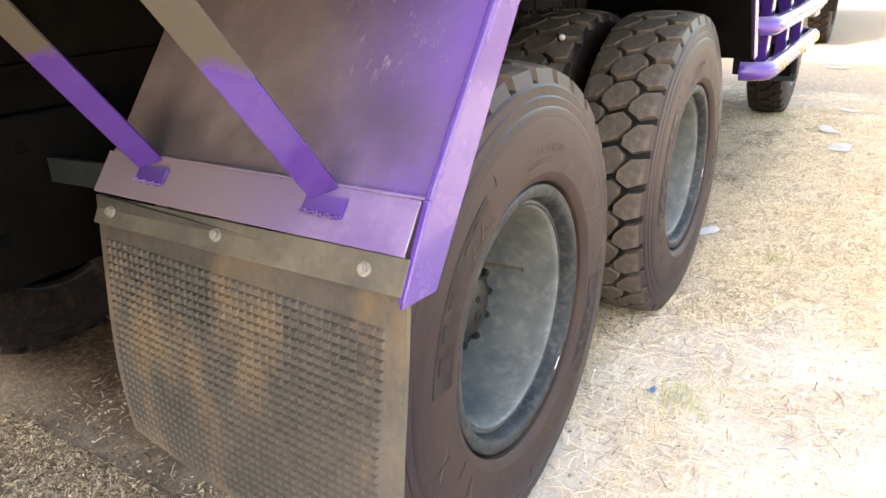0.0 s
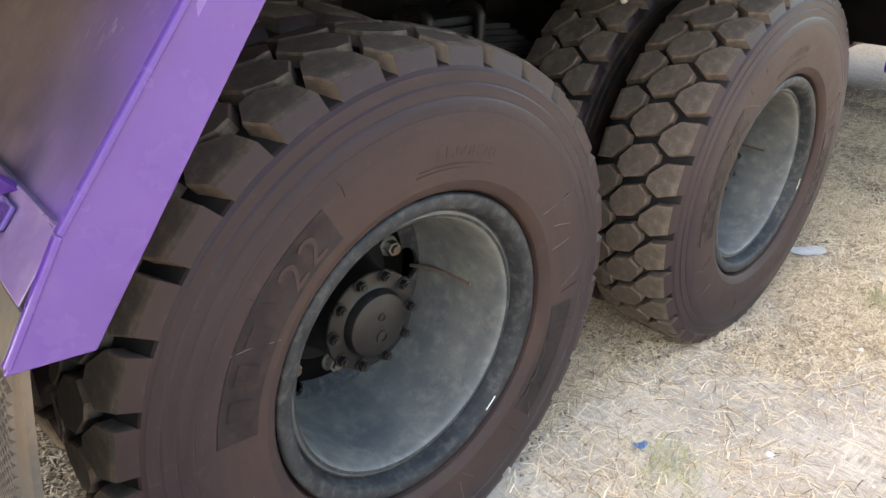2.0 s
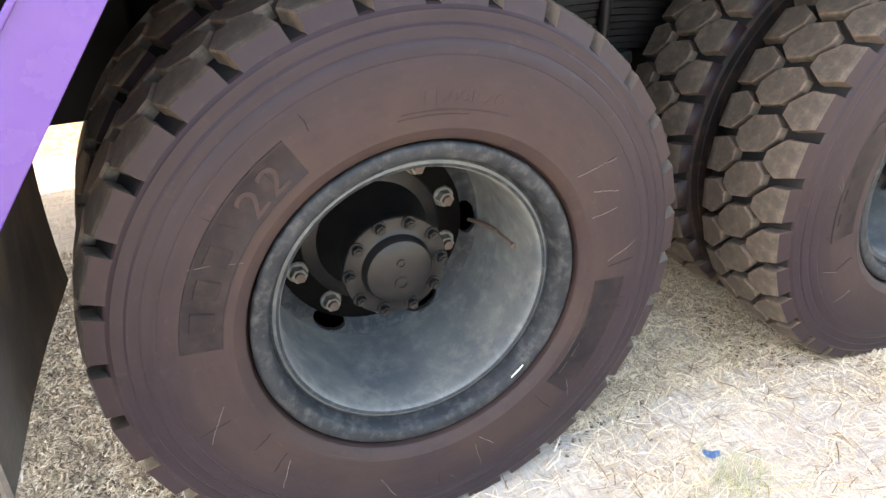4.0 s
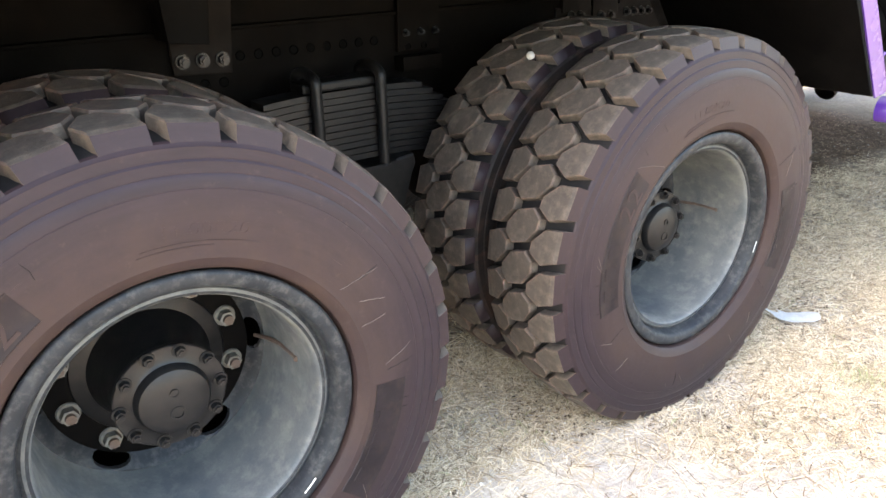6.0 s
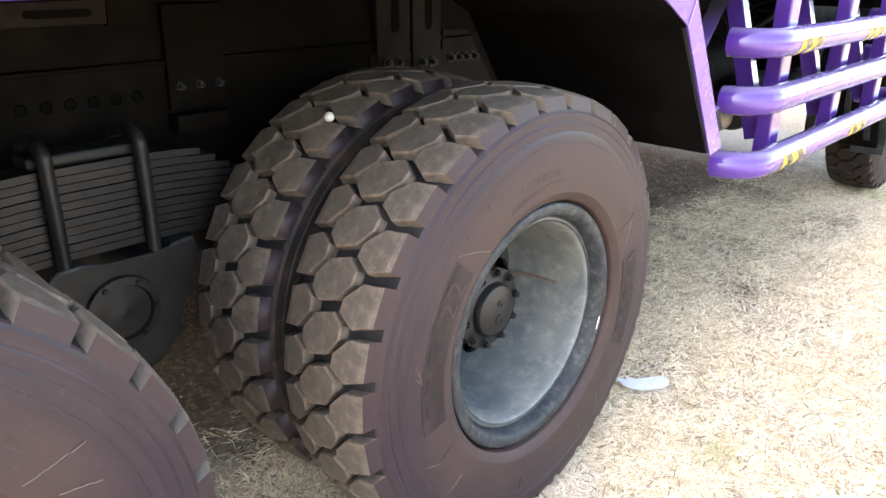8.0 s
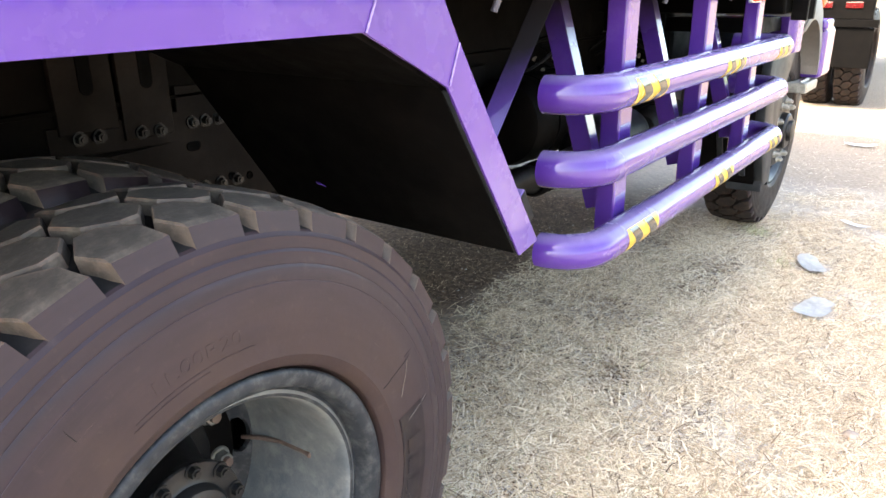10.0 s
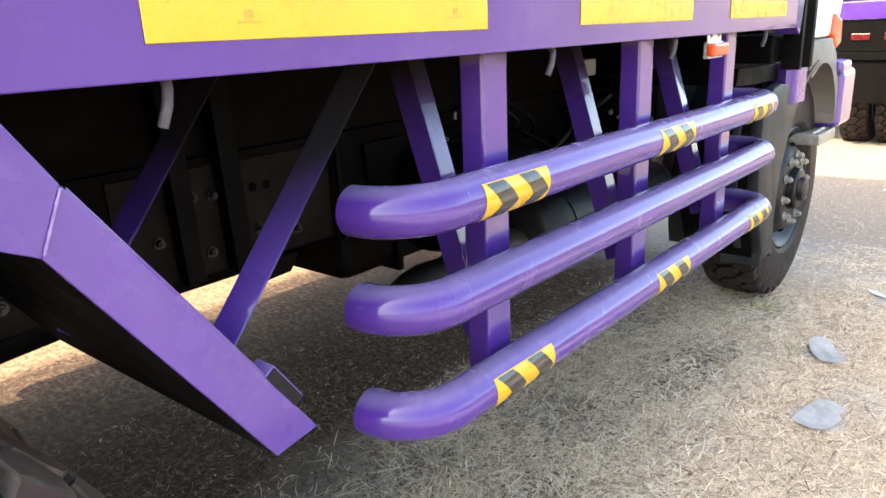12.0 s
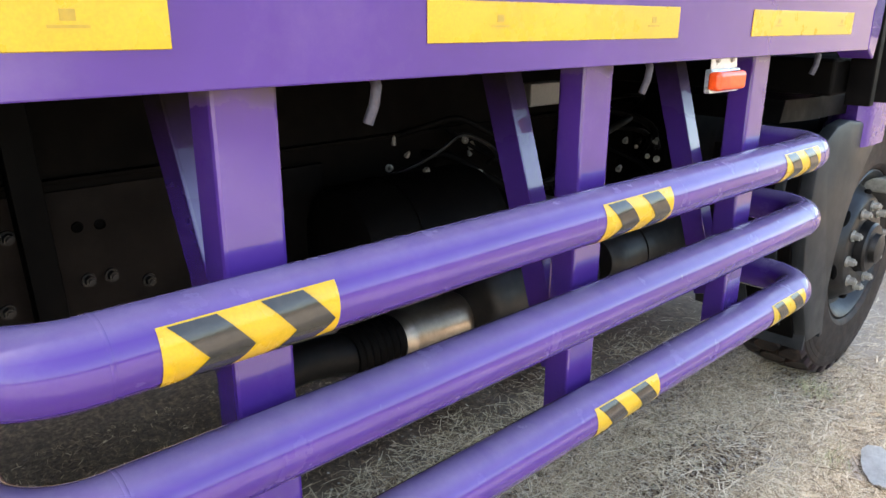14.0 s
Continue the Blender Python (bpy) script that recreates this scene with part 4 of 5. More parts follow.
def brace(p0, p1, w, twist):
    bm = bmesh.new()
    bar(bm, p0, p1, w, 0.007, twist, 0.0015)
    return bm


for foot, top in (((-0.060, -0.549, 0.941), (-0.024, -0.860, 1.297)), ((-0.445, -0.530, 0.929), (-0.399, -0.796, 1.255))):
    part("brace", brace(foot, top, 0.043, (0.55, -0.75, -0.2)), M["purple_brace"], guard_rear, "flat purple bar with bare grey upper end")
for x, y, z in ((-0.052, -0.5595, 0.9250), (-0.433, -0.5405, 0.9115)):
    bm = bmesh.new()
    bar(bm, (x - 0.036, y + 0.002, z + 0.002), (x + 0.036, y - 0.002, z + 0.004), 0.028, 0.006, N_STRIP, 0.002)
    for k in range(11):
        px = x - 0.036 + 0.0072 * k
        bmesh.ops.create_icosphere(bm, subdivisions=1, radius=0.0026 + 0.0008 * (k % 2), matrix=Matrix.Translation((px, y - 0.0110 - 0.055 * (px - x), z - 0.0075 + 0.0015 * math.sin(k * 2.1))))
    part("welded_tab", bm, M["purple"], guard_rear, "purple tab with rough weld")


# ---------------------------------------------------------------- truck: rubber mud flap
def flap_mesh():
    bm = bmesh.new()
    x0, x1, z0, z1 = 0.108, -0.560, 0.405, 0.868
    nx, nz = 43, 33

    def at(u, v, off=0.0):
        x = x0 + (x1 - x0) * u + 0.012 * v * u - 0.004 * v
        y = -0.602 + 0.055 * (0.108 - x) - 0.030 * math.sin(v * 1.9) - 0.030 * v * (1 - u) + 0.006 * math.sin(u * 5 + v * 2) * v - off
        if u < 0.05:
            y += 0.4 * (0.05 - u) * v
        return (x + 0.003 * math.sin(v * 6), y, z1 + (z0 - z1) * v)

    g = [[bm.verts.new(at(i / nx, j / nz)) for i in range(nx + 1)] for j in range(nz + 1)]
    b = [[bm.verts.new(at(i / nx, j / nz, -0.008)) for i in range(nx + 1)] for j in range(nz + 1)]
    for j in range(nz):
        for i in range(nx):
            q = (g[j][i], g[j + 1][i], g[j + 1][i + 1], g[j][i + 1])
            if 2 <= i < nx - 1 and 5 <= j < nz - 1:
                u, v = (i + 0.5) / nx, (j + 0.5) / nz
                du, dv = 0.62 / nx, 0.60 / nz
                t = [bm.verts.new(at(u + a * du, v + c * dv, 0.0042)) for a, c in ((-0.45, -0.45), (-0.45, 0.45), (0.45, 0.45), (0.45, -0.45))]
                bm.faces.new(t)
                for k in range(4):
                    bm.faces.new((q[k], q[(k + 1) % 4], t[(k + 1) % 4], t[k]))
            else:
                bm.faces.new(q)
            bm.faces.new((b[j][i], b[j][i + 1], b[j + 1][i + 1], b[j + 1][i]))
    for j in range(nz):
        for i in (0, nx):
            bm.faces.new((g[j][i], b[j][i], b[j + 1][i], g[j + 1][i]))
    for i in range(nx):
        for j in (0, nz):
            bm.faces.new((g[j][i], g[j][i + 1], b[j][i + 1], b[j][i]))
    return bm


mud_flap = part("mud_flap", flap_mesh(), M["flap"], truck, "dusty grey waffle-pattern rubber mud flap")
bm = bmesh.new()
bar(bm, (0.107, -0.6040, 0.870), (-0.560, -0.5670, 0.8435), 0.048, 0.004, (0.055, -0.88, 0.48), 0.001)
part("clamp_strip", bm, M["clamp"], mud_flap, "flat grey-beige clamping strip")
for x, y, z in ((0.0435, -0.6015, 0.870), (-0.243, -0.5860, 0.859), (-0.515, -0.5710, 0.8466)):
    bm = hexagon_bolt(bmesh.new(), (x, y - 0.002, z), (0.055, -0.88, 0.48), 0.0075, 0.008)
    part("flap_bolt", bm, M["dull_zinc"], mud_flap, "dull zinc bolt with washer")

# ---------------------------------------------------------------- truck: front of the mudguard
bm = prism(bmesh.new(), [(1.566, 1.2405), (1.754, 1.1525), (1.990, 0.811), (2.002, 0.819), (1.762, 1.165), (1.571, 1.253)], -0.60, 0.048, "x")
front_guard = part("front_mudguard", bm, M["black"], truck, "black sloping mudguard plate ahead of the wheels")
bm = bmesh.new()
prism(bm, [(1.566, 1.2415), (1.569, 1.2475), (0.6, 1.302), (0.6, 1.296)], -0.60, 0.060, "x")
part("guard_top", bm, M["black"], truck, "unseen black mudguard top plate, added to darken the wheel well")
bm = bmesh.new()
bar(bm, (0.058, 1.996, 0.931), (0.056, 2.040, 0.868), 0.022, 0.004, (1, 0, 0), 0.001)
bar(bm, (0.040, 1.996, 0.931), (0.038, 2.040, 0.868), 0.022, 0.034, (1, 0, 0), 0.001)
part("guard_channel", bm, M["purple"], front_guard, "short open purple channel end")
part("channel_mouth", bar(bmesh.new(), (0.0610, 1.9975, 0.929), (0.0590, 2.0385, 0.870), 0.017, 0.0015, (1, 0, 0), 0), M["groove"], front_guard, "dark bar for the shaded open mouth of the channel")
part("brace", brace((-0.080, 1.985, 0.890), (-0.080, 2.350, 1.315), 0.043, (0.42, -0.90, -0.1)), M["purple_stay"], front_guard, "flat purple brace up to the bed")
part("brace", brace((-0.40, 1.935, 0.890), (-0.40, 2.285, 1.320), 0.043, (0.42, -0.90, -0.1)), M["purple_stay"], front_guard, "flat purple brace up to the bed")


# ---------------------------------------------------------------- truck: tube side guard
TUBE_R, TUBE_X = 0.042, 0.068


def guard_tube(z, y0=2.362, y1=3.955, bend=0.105):
    pts = [(TUBE_X - bend + bend * math.sin(a), y0 - bend * math.cos(a), z) for a in np.linspace(0, math.pi / 2, 14)]
    pts += [(TUBE_X, y, z) for y in np.linspace(y0, y1, 9)[1:-1]]
    pts += [(TUBE_X - bend + bend * math.cos(a), y1 + bend * math.sin(a), z) for a in np.linspace(0, math.pi / 2, 14)]
    pts += [(TUBE_X - bend - 0.10, y1 + bend, z)]
    bm = tube(bmesh.new(), pts, TUBE_R, 40)
    ob = part("guard_tube", shear(bm), M["purple_tube"], truck, "glossy purple steel guard tube with bent ends", smooth=40)
    for ym in (y0 + 0.004, y1 - 0.004):
        bm = lathe(bmesh.new(), [(0, TUBE_R - 0.0005), (0.002, TUBE_R + 0.0004), (0.005, TUBE_R + 0.0004), (0.007, TUBE_R - 0.0005)], 40)
        bmesh.ops.rotate(bm, verts=bm.verts, matrix=Matrix.Rotation(radians(90), 3, "Z"))
        bmesh.ops.translate(bm, verts=bm.verts, vec=(TUBE_X, ym, z))
        part("weld_ring", shear(bm), M["purple_tube"], ob, smooth=40)
    return ob


def wrap(bm, poly, z, lift):
    """Lays a flat outline of (y, degrees round the tube) on the tube's face."""
    vs = [bm.verts.new((TUBE_X + (TUBE_R + lift) * math.cos(radians(a)), y, z + (TUBE_R + lift) * math.sin(radians(a)))) for y, a in poly]
    return bm.faces.new(vs)


def warning_tape(tube_ob, z, y0, length, flip=1):
    lo, hi, n = -74, 40, 14
    bm = bmesh.new()
    for k in range(n):
        a, b = lo + (hi - lo) * k / n, lo + (hi - lo) * (k + 1) / n
        wrap(bm, [(y0, a), (y0 + length, a), (y0 + length, b), (y0, b)], z, 0.0009)
    bmesh.ops.remove_doubles(bm, verts=bm.verts, dist=1e-5)
    tape = part("warning_tape", shear(bm), M["yellow"], tube_ob, "yellow reflective tape with black chevrons", smooth=60)
    for k in range(2):
        ya = y0 + length * (0.05 + 0.49 * k)
        bm = bmesh.new()
        w, tip, m = length * 0.25, length * 0.18, 7
        mid = (lo + hi) / 2
        for half in (1, -1):
            for j in range(m):
                f0, f1 = j / m, (j + 1) / m
                a0, a1 = mid + half * (hi - mid - 3) * (1 - f0), mid + half * (hi - mid - 3) * (1 - f1)
                wrap(bm, [(ya + tip * f0, a0), (ya + tip * f0 + w, a0), (ya + tip * f1 + w, a1), (ya + tip * f1, a1)], z, 0.0017)
        bmesh.ops.remove_doubles(bm, verts=bm.verts, dist=1e-5)
        part("chevron", shear(bm), M["tape_black"], tube_ob, "black chevron", smooth=60)


TUBES = (1.077, 0.913, 0.720)
for i, z in enumerate(TUBES):
    t_ob = guard_tube(z, y1=(3.955, 3.970, 3.990)[i])
    if i != 1:
        for y0 in ((2.411, 3.096, 3.745) if i == 0 else (2.430, 3.115, 3.800)):
            warning_tape(t_ob, z, y0, 0.194 if y0 < 3.7 else 0.180)
for y0 in (2.518, 3.133, 3.712):
    bm = bmesh.new()
    box(bm, -0.024, 0.027, y0, y0 + 0.077, 0.690, 1.306, 0.005)
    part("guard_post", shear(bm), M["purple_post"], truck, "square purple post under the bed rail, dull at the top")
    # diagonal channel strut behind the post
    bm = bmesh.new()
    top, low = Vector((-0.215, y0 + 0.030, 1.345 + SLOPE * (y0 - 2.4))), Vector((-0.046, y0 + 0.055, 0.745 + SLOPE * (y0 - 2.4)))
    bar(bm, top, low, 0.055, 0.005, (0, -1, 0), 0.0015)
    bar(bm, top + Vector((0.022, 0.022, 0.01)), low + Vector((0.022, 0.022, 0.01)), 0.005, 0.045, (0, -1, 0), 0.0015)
    part("guard_strut", bm, M["purple_strut"], truck, "slanting purple angle strut, bare and shade-toned at the top")

# side marker lamp on its bracket
lamp_base = part("marker_lamp", shear(prism(bmesh.new(), [(3.465, 1.313), (3.560, 1.313), (3.560, 1.300), (3.565, 1.284), (3.465, 1.284)], 0.058, 0.061, "x", 0.001)), M["bright"], truck, "bright metal bracket with amber marker lamp")
bm = bmesh.new()
box(bm, 0.050, 0.066, 3.462, 3.572, 1.244, 1.287, 0.004)
part("lamp_housing", shear(bm), M["bright"], lamp_base, "bright metal lamp housing")
bm = bmesh.new()
box(bm, 0.062, 0.088, 3.450, 3.556, 1.250, 1.284, 0.008, 3)
part("lamp_lens", shear(bm), M["amber"], lamp_base, "orange-red lens")
for y in (3.485, 3.540):
    part("lamp_screw", shear(hexagon_bolt(bmesh.new(), (0.061, y, 1.303), (1, 0, 0), 0.0045, 0.004)), M["zinc"], lamp_base)

# ---------------------------------------------------------------- truck: chassis fittings beside the wheels
X = -0.820


def plate(name, pts, x0, x1, mat, label=""):
    return part(name, prism(bmesh.new(), pts, x0, x1, "x", 0.002), M[mat], truck, label)


def chassis_bolts(points, x, r=0.014, mat="hub"):
    for y, z in points:
        bm = hexagon_bolt(bmesh.new(), (x, y, z), (1, 0, 0), r, 0.018)
        part("chassis_bolt", bm, M[mat], truck)


def chassis_holes(points, x, r=0.0095):
    for y, z in points:
        bm = lathe(bmesh.new(), [(0.0, 0.0004), (0.0005, r), (0.003, r + 0.002), (0.0, r + 0.004)], 16)
        bmesh.ops.translate(bm, verts=bm.verts, vec=(x, y, z))
        part("rail_hole", bm, M["hollow"], truck)


def slot_outline(y, z, r, half, upright=True):
    pts = []
    for k in range(20):
        a = 2 * math.pi * (k + 0.5) / 20
        c, sn = r * math.cos(a), r * math.sin(a)
        pts.append((y + c, z + sn + math.copysign(half, sn)) if upright else (y + c + math.copysign(half, c), z + sn))
    return pts


# hanger plate with its bump stop, the row of holes, and the slotted bracket above
plate("spring_hanger_plate", [(0.285, 0.960), (0.432, 0.952), (0.452, 1.130), (0.285, 1.135)], X, X + 0.012, "bracket", "dusty steel hanger plate")
chassis_bolts([(0.310, 0.992), (0.360, 0.991), (0.410, 0.989)], X + 0.012)
plate("bump_stop", [(0.255, 1.050), (0.350, 1.040), (0.362, 1.150), (0.250, 1.160)], X + 0.014, X + 0.115, "black", "black rubber bump stop")
plate("outrigger", [(0.405, 1.155), (0.800, 1.155), (0.802, 1.204), (0.402, 1.206)], X, X + 0.040, "bracket", "dusty steel bearer bracket with a long slot")
plate("bracket_slot", slot_outline(0.703, 1.179, 0.008, 0.058, False), X + 0.039, X + 0.0415, "hollow", "dark inlay for the shaded slot of the bracket")
plate("outrigger", [(0.290, 1.150), (0.398, 1.150), (0.398, 1.212), (0.290, 1.212)], X, X + 0.036, "bracket", "dusty steel bearer bracket")
chassis_bolts([(0.345, 1.184)], X + 0.036, 0.012)
plate("outrigger", [(0.806, 1.150), (0.900, 1.150), (0.900, 1.204), (0.806, 1.204)], X, X + 0.030, "chassis")
chassis_holes([(0.462 + 0.0497 * k, 0.990) for k in range(9)] + [(0.362, 0.930), (0.411, 0.929)] + [(-0.35 + 0.06 * k, 0.985) for k in range(7)], X)
plate("rail_lip", [(-1.4, 1.056), (4.6, 1.056), (4.6, 1.066), (-1.4, 1.066)], X - 0.002, X + 0.010, "chassis", "rolled edge of the chassis rail")
plate("hanger", [(0.930, 0.952), (1.075, 0.948), (1.085, 1.190), (0.935, 1.190)], X, X + 0.016, "chassis", "dusty upright hanger plate")
chassis_bolts([(0.957, 1.005), (1.008, 1.005), (1.060, 1.004)], X + 0.016, 0.008)
chassis_holes([(0.965, 0.965), (1.020, 0.964)], X + 0.016, 0.007)
plate("spring_stop", [(0.925, 0.900), (1.060, 0.900), (1.060, 0.942), (0.925, 0.942)], X, X + 0.05, "chassis", "dark steel stop above the spring")

# slotted uprights and the gusset plate ahead of the second wheel
for y0, y1, zl in ((1.583, 1.716, 1.012), (1.728, 1.852, 0.980)):
    plate("upright", [(y0, zl), (y1, zl), (y1, 1.300), (y0, 1.300)], X, X + 0.018, "bracket", "dusty slotted upright on the chassis")
    plate("slot", slot_outline((y0 + y1) / 2 + 0.006, 1.137, 0.016, 0.032), X + 0.017, X + 0.0195, "hollow", "dark inlay for a shaded oval slot")
plate("foot_plate", [(1.560, 0.965), (1.872, 0.955), (1.872, 1.025), (1.560, 1.030)], X, X + 0.010, "bracket", "dusty steel foot plate")
chassis_bolts([(1.621, 1.002), (1.665, 1.001), (1.766, 0.994), (1.812, 0.992)], X + 0.018, 0.012)
plate("gusset_plate", [(1.870, 1.085), (1.990, 1.080), (2.045, 1.004), (2.160, 0.850), (2.215, 0.770), (1.860, 0.770), (1.640, 0.860), (1.620, 0.950), (1.870, 0.955)], X, X + 0.010, "bracket", "large dusty steel gusset plate")
chassis_bolts([(1.905, 0.996), (1.943, 0.995), (1.982, 0.994), (2.020, 0.993), (1.921, 0.832), (1.968, 0.834), (2.019, 0.831)], X + 0.010, 0.012)
plate("slot", slot_outline(1.903, 0.938, 0.012, 0.008, False), X + 0.009, X + 0.0115, "hollow", "dark inlay for a shaded oval hole")
chassis_holes([(2.063, 0.832), (2.005, 0.842)], X + 0.010, 0.007)
plate("long_plate", [(2.225, 0.770), (2.880, 0.765), (2.880, 1.040), (2.225, 1.045)], X, X + 0.006, "bracket", "long dusty chassis plate")
chassis_bolts([(2.432, 0.972), (2.488, 0.967), (2.424, 0.822), (2.467, 0.822), (2.620, 0.850), (2.666, 0.850), (2.742, 0.820), (2.330, 0.880)], X + 0.006, 0.011)
chassis_holes([(2.614, 0.964), (2.658, 0.962)], X + 0.006, 0.008)
for y, w in ((2.370, 0.050), (2.510, 0.055)):
    plate("upright", [(y, 0.765), (y + w, 0.765), (y + w - 0.02, 1.300), (y - 0.02, 1.300)], X + 0.006, X + 0.050, "black", "dark upright bracket on the chassis")
part("brake_rod", tube(bmesh.new(), [(X + 0.03, 2.900, 0.752), (X + 0.03, 2.898, 0.90), (X + 0.03, 2.893, 1.12)], 0.010, 10), M["black"], truck, "thin black rod", smooth=50)
plate("stop_block", [(2.600, 0.700), (2.700, 0.705), (2.735, 0.756), (2.590, 0.756)], X - 0.05, X + 0.02, "black", "dark block under the rail")
plate("hanger", [(3.05, 0.70), (3.17, 0.70), (3.20, 1.02), (3.02, 1.02)], X, X + 0.02, "black", "dark hanger plate")

# leaf spring pack clamped upside down over the trunnion between the axles
SPRING_Y = 0.680
spring = thing("leaf_spring", "black stacked leaf spring pack", "")
spring.parent = truck
for k in range(11):
    z = 0.897 - 0.0178 * k
    half = 0.235 + 0.036 * k
    n = 14
    pts_up = [(SPRING_Y + half * (2 * i / n - 1), z - 0.19 * max(0.0, abs(half * (2 * i / n - 1)) - 0.10) ** 1.6) for i in range(n + 1)]
    pts = pts_up + [(y, zz - 0.0152) for y, zz in reversed(pts_up)]
    part("spring_leaf", prism(bmesh.new(), pts, -0.745 + 0.001 * (k % 2), -0.662 - 0.0012 * (k % 3), "x", 0.0012), M["spring"], spring)
bm = bmesh.new()
box(bm, -0.745, -0.668, SPRING_Y - 0.125, SPRING_Y + 0.115, 0.899, 0.924, 0.007)
part("spring_clamp", bm, M["spring"], spring, "black clamp plate")
for y in (SPRING_Y - 0.098, SPRING_Y + 0.092):
    pts = [(-0.646, y, 0.66), (-0.646, y, 0.915)] + [(-0.704 + 0.058 * math.cos(a), y, 0.925 + 0.022 * math.sin(a)) for a in np.linspace(0, math.pi, 9)] + [(-0.762, y, 0.915), (-0.762, y, 0.66)]
    part("u_bolt", tube(bmesh.new(), pts, 0.0150, 12), M["spring"], spring, "black u-bolt", smooth=40)
bm = prism(bmesh.new(), [(0.520, 0.665), (0.560, 0.700), (0.610, 0.702), (0.660, 0.690), (0.720, 0.680), (0.765, 0.690), (0.790, 0.682), (0.800, 0.698), (0.860, 0.704), (0.865, 0.672), (0.828, 0.610), (0.806, 0.550), (0.802, 0.480), (0.740, 0.420), (0.620, 0.420), (0.550, 0.480), (0.525, 0.560)], -0.745, -0.628, "x", 0.008)
part("trunnion_seat", bm, M["spring"], truck, "cast black trunnion bracket")
bm = lathe(bmesh.new(), [(0.0, 0.082), (0.012, 0.080), (0.014, 0.064), (0.004, 0.060), (0.006, 0.030), (0.012, 0.0005)], 32)
bmesh.ops.translate(bm, verts=bm.verts, vec=(-0.628, 0.675, 0.575))
part("trunnion_cap", bm, M["spring"], truck, "round black trunnion cap", smooth=40)
for a in range(6):
    bm = hexagon_bolt(bmesh.new(), (-0.615, 0.675 + 0.071 * math.cos(a * 1.047), 0.575 + 0.071 * math.sin(a * 1.047)), (1, 0, 0), 0.007, 0.008, False)
    part("cap_bolt", bm, M["spring"], truck)
# rear frame end behind the flap
bm = bmesh.new()
box(bm, -0.90, -0.79, -1.30, -0.35, 0.66, 0.98, 0.006)
part("rear_frame", bm, M["black"], truck, "dark rear frame plate with holes")
chassis_holes([(-0.62, 0.82), (-0.62, 0.76), (-0.70, 0.94), (-0.55, 0.92)], -0.789, 0.009)

# ---------------------------------------------------------------- truck: exhaust, tanks and gear under the bed
bm = tube(bmesh.new(), [(-0.50, 3.04, 0.655), (-0.50, 2.98, 0.668), (-0.50, 2.92, 0.674), (-0.50, 2.87, 0.668), (-0.50, 2.83, 0.654), (-0.50, 2.80, 0.636)], [0.050, 0.046, 0.044, 0.043, 0.043, 0.043], 24, caps=False)
bmesh.ops.solidify(bm, geom=list(bm.faces), thickness=0.003)
part("exhaust_pipe", bm, M["spring"], truck, "sooty black exhaust elbow", smooth=50)
bm = lathe(bmesh.new(), [(0.0, 0.0005), (0.0, 0.050), (0.012, 0.056), (0.02, 0.066), (0.03, 0.068), (0.04, 0.064), (0.19, 0.064), (0.20, 0.067), (0.21, 0.064), (0.24, 0.05), (0.26, 0.0005)], 40)
bmesh.ops.rotate(bm, verts=bm.verts, matrix=Matrix.Rotation(radians(90), 3, "Z"))
bmesh.ops.translate(bm, verts=bm.verts, vec=(-0.50, 3.165, 0.648))
part("muffler", bm, M["steel"], truck, "warm stainless steel exhaust muffler", smooth=40)
bm = tube(bmesh.new(), [(-0.50, 3.035 + 0.0095 * k, 0.652) for k in range(15)], [0.056 + 0.006 * (k % 2) for k in range(15)], 24)
part("bellows", bm, M["black"], truck, "dark corrugated exhaust bellows", smooth=20)
for y0, x, z, r, L in ((3.84, -0.42, 0.712, 0.090, 0.42), (3.375, -0.47, 0.700, 0.120, 0.43), (3.14, -0.70, 0.815, 0.165, 0.50)):
    bm = lathe(bmesh.new(), [(0.0, 0.0005), (0.0, r * 0.7), (0.02, r * 0.93), (0.05, r), (L * 0.33, r), (L * 0.33, r + 0.004), (L * 0.38, r + 0.004), (L * 0.38, r), (L - 0.05, r), (L - 0.02, r * 0.93), (L, r * 0.7), (L, 0.0005)], 40)
    bmesh.ops.rotate(bm, verts=bm.verts, matrix=Matrix.Rotation(radians(90), 3, "Z"))
    bmesh.ops.translate(bm, verts=bm.verts, vec=(x, y0, z))
    part("air_tank", bm, M["hub" if x > -0.5 else "black"], truck, "rounded black steel drum under the bed", smooth=40)
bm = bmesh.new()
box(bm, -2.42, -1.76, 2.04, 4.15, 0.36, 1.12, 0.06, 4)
part("far_sun_blocker", bm, M["black"], truck, "unseen dark box that blocks sun on the far side")
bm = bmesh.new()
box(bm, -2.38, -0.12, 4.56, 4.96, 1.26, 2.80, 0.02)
part("cab_gap_blocker", bm, M["black"], truck, "unseen tall black box that blocks sun behind the cab")
# the far side: unseen mirrored mudguards, flap and wheel added to block light, and guard tubes; an added engine mass
# under the cab
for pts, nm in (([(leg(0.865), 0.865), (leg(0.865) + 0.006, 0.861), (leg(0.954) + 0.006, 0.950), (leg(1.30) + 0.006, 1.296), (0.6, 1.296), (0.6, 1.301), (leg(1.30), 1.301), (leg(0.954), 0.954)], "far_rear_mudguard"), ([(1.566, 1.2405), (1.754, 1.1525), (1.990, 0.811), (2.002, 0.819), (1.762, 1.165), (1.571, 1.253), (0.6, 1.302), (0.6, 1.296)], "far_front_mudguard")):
    part(nm, prism(bmesh.new(), pts, -2.50, -1.74, "x"), M["black"], truck, "unseen black mudguard on the far side, added against light")
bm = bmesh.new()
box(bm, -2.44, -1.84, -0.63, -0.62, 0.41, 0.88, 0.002)
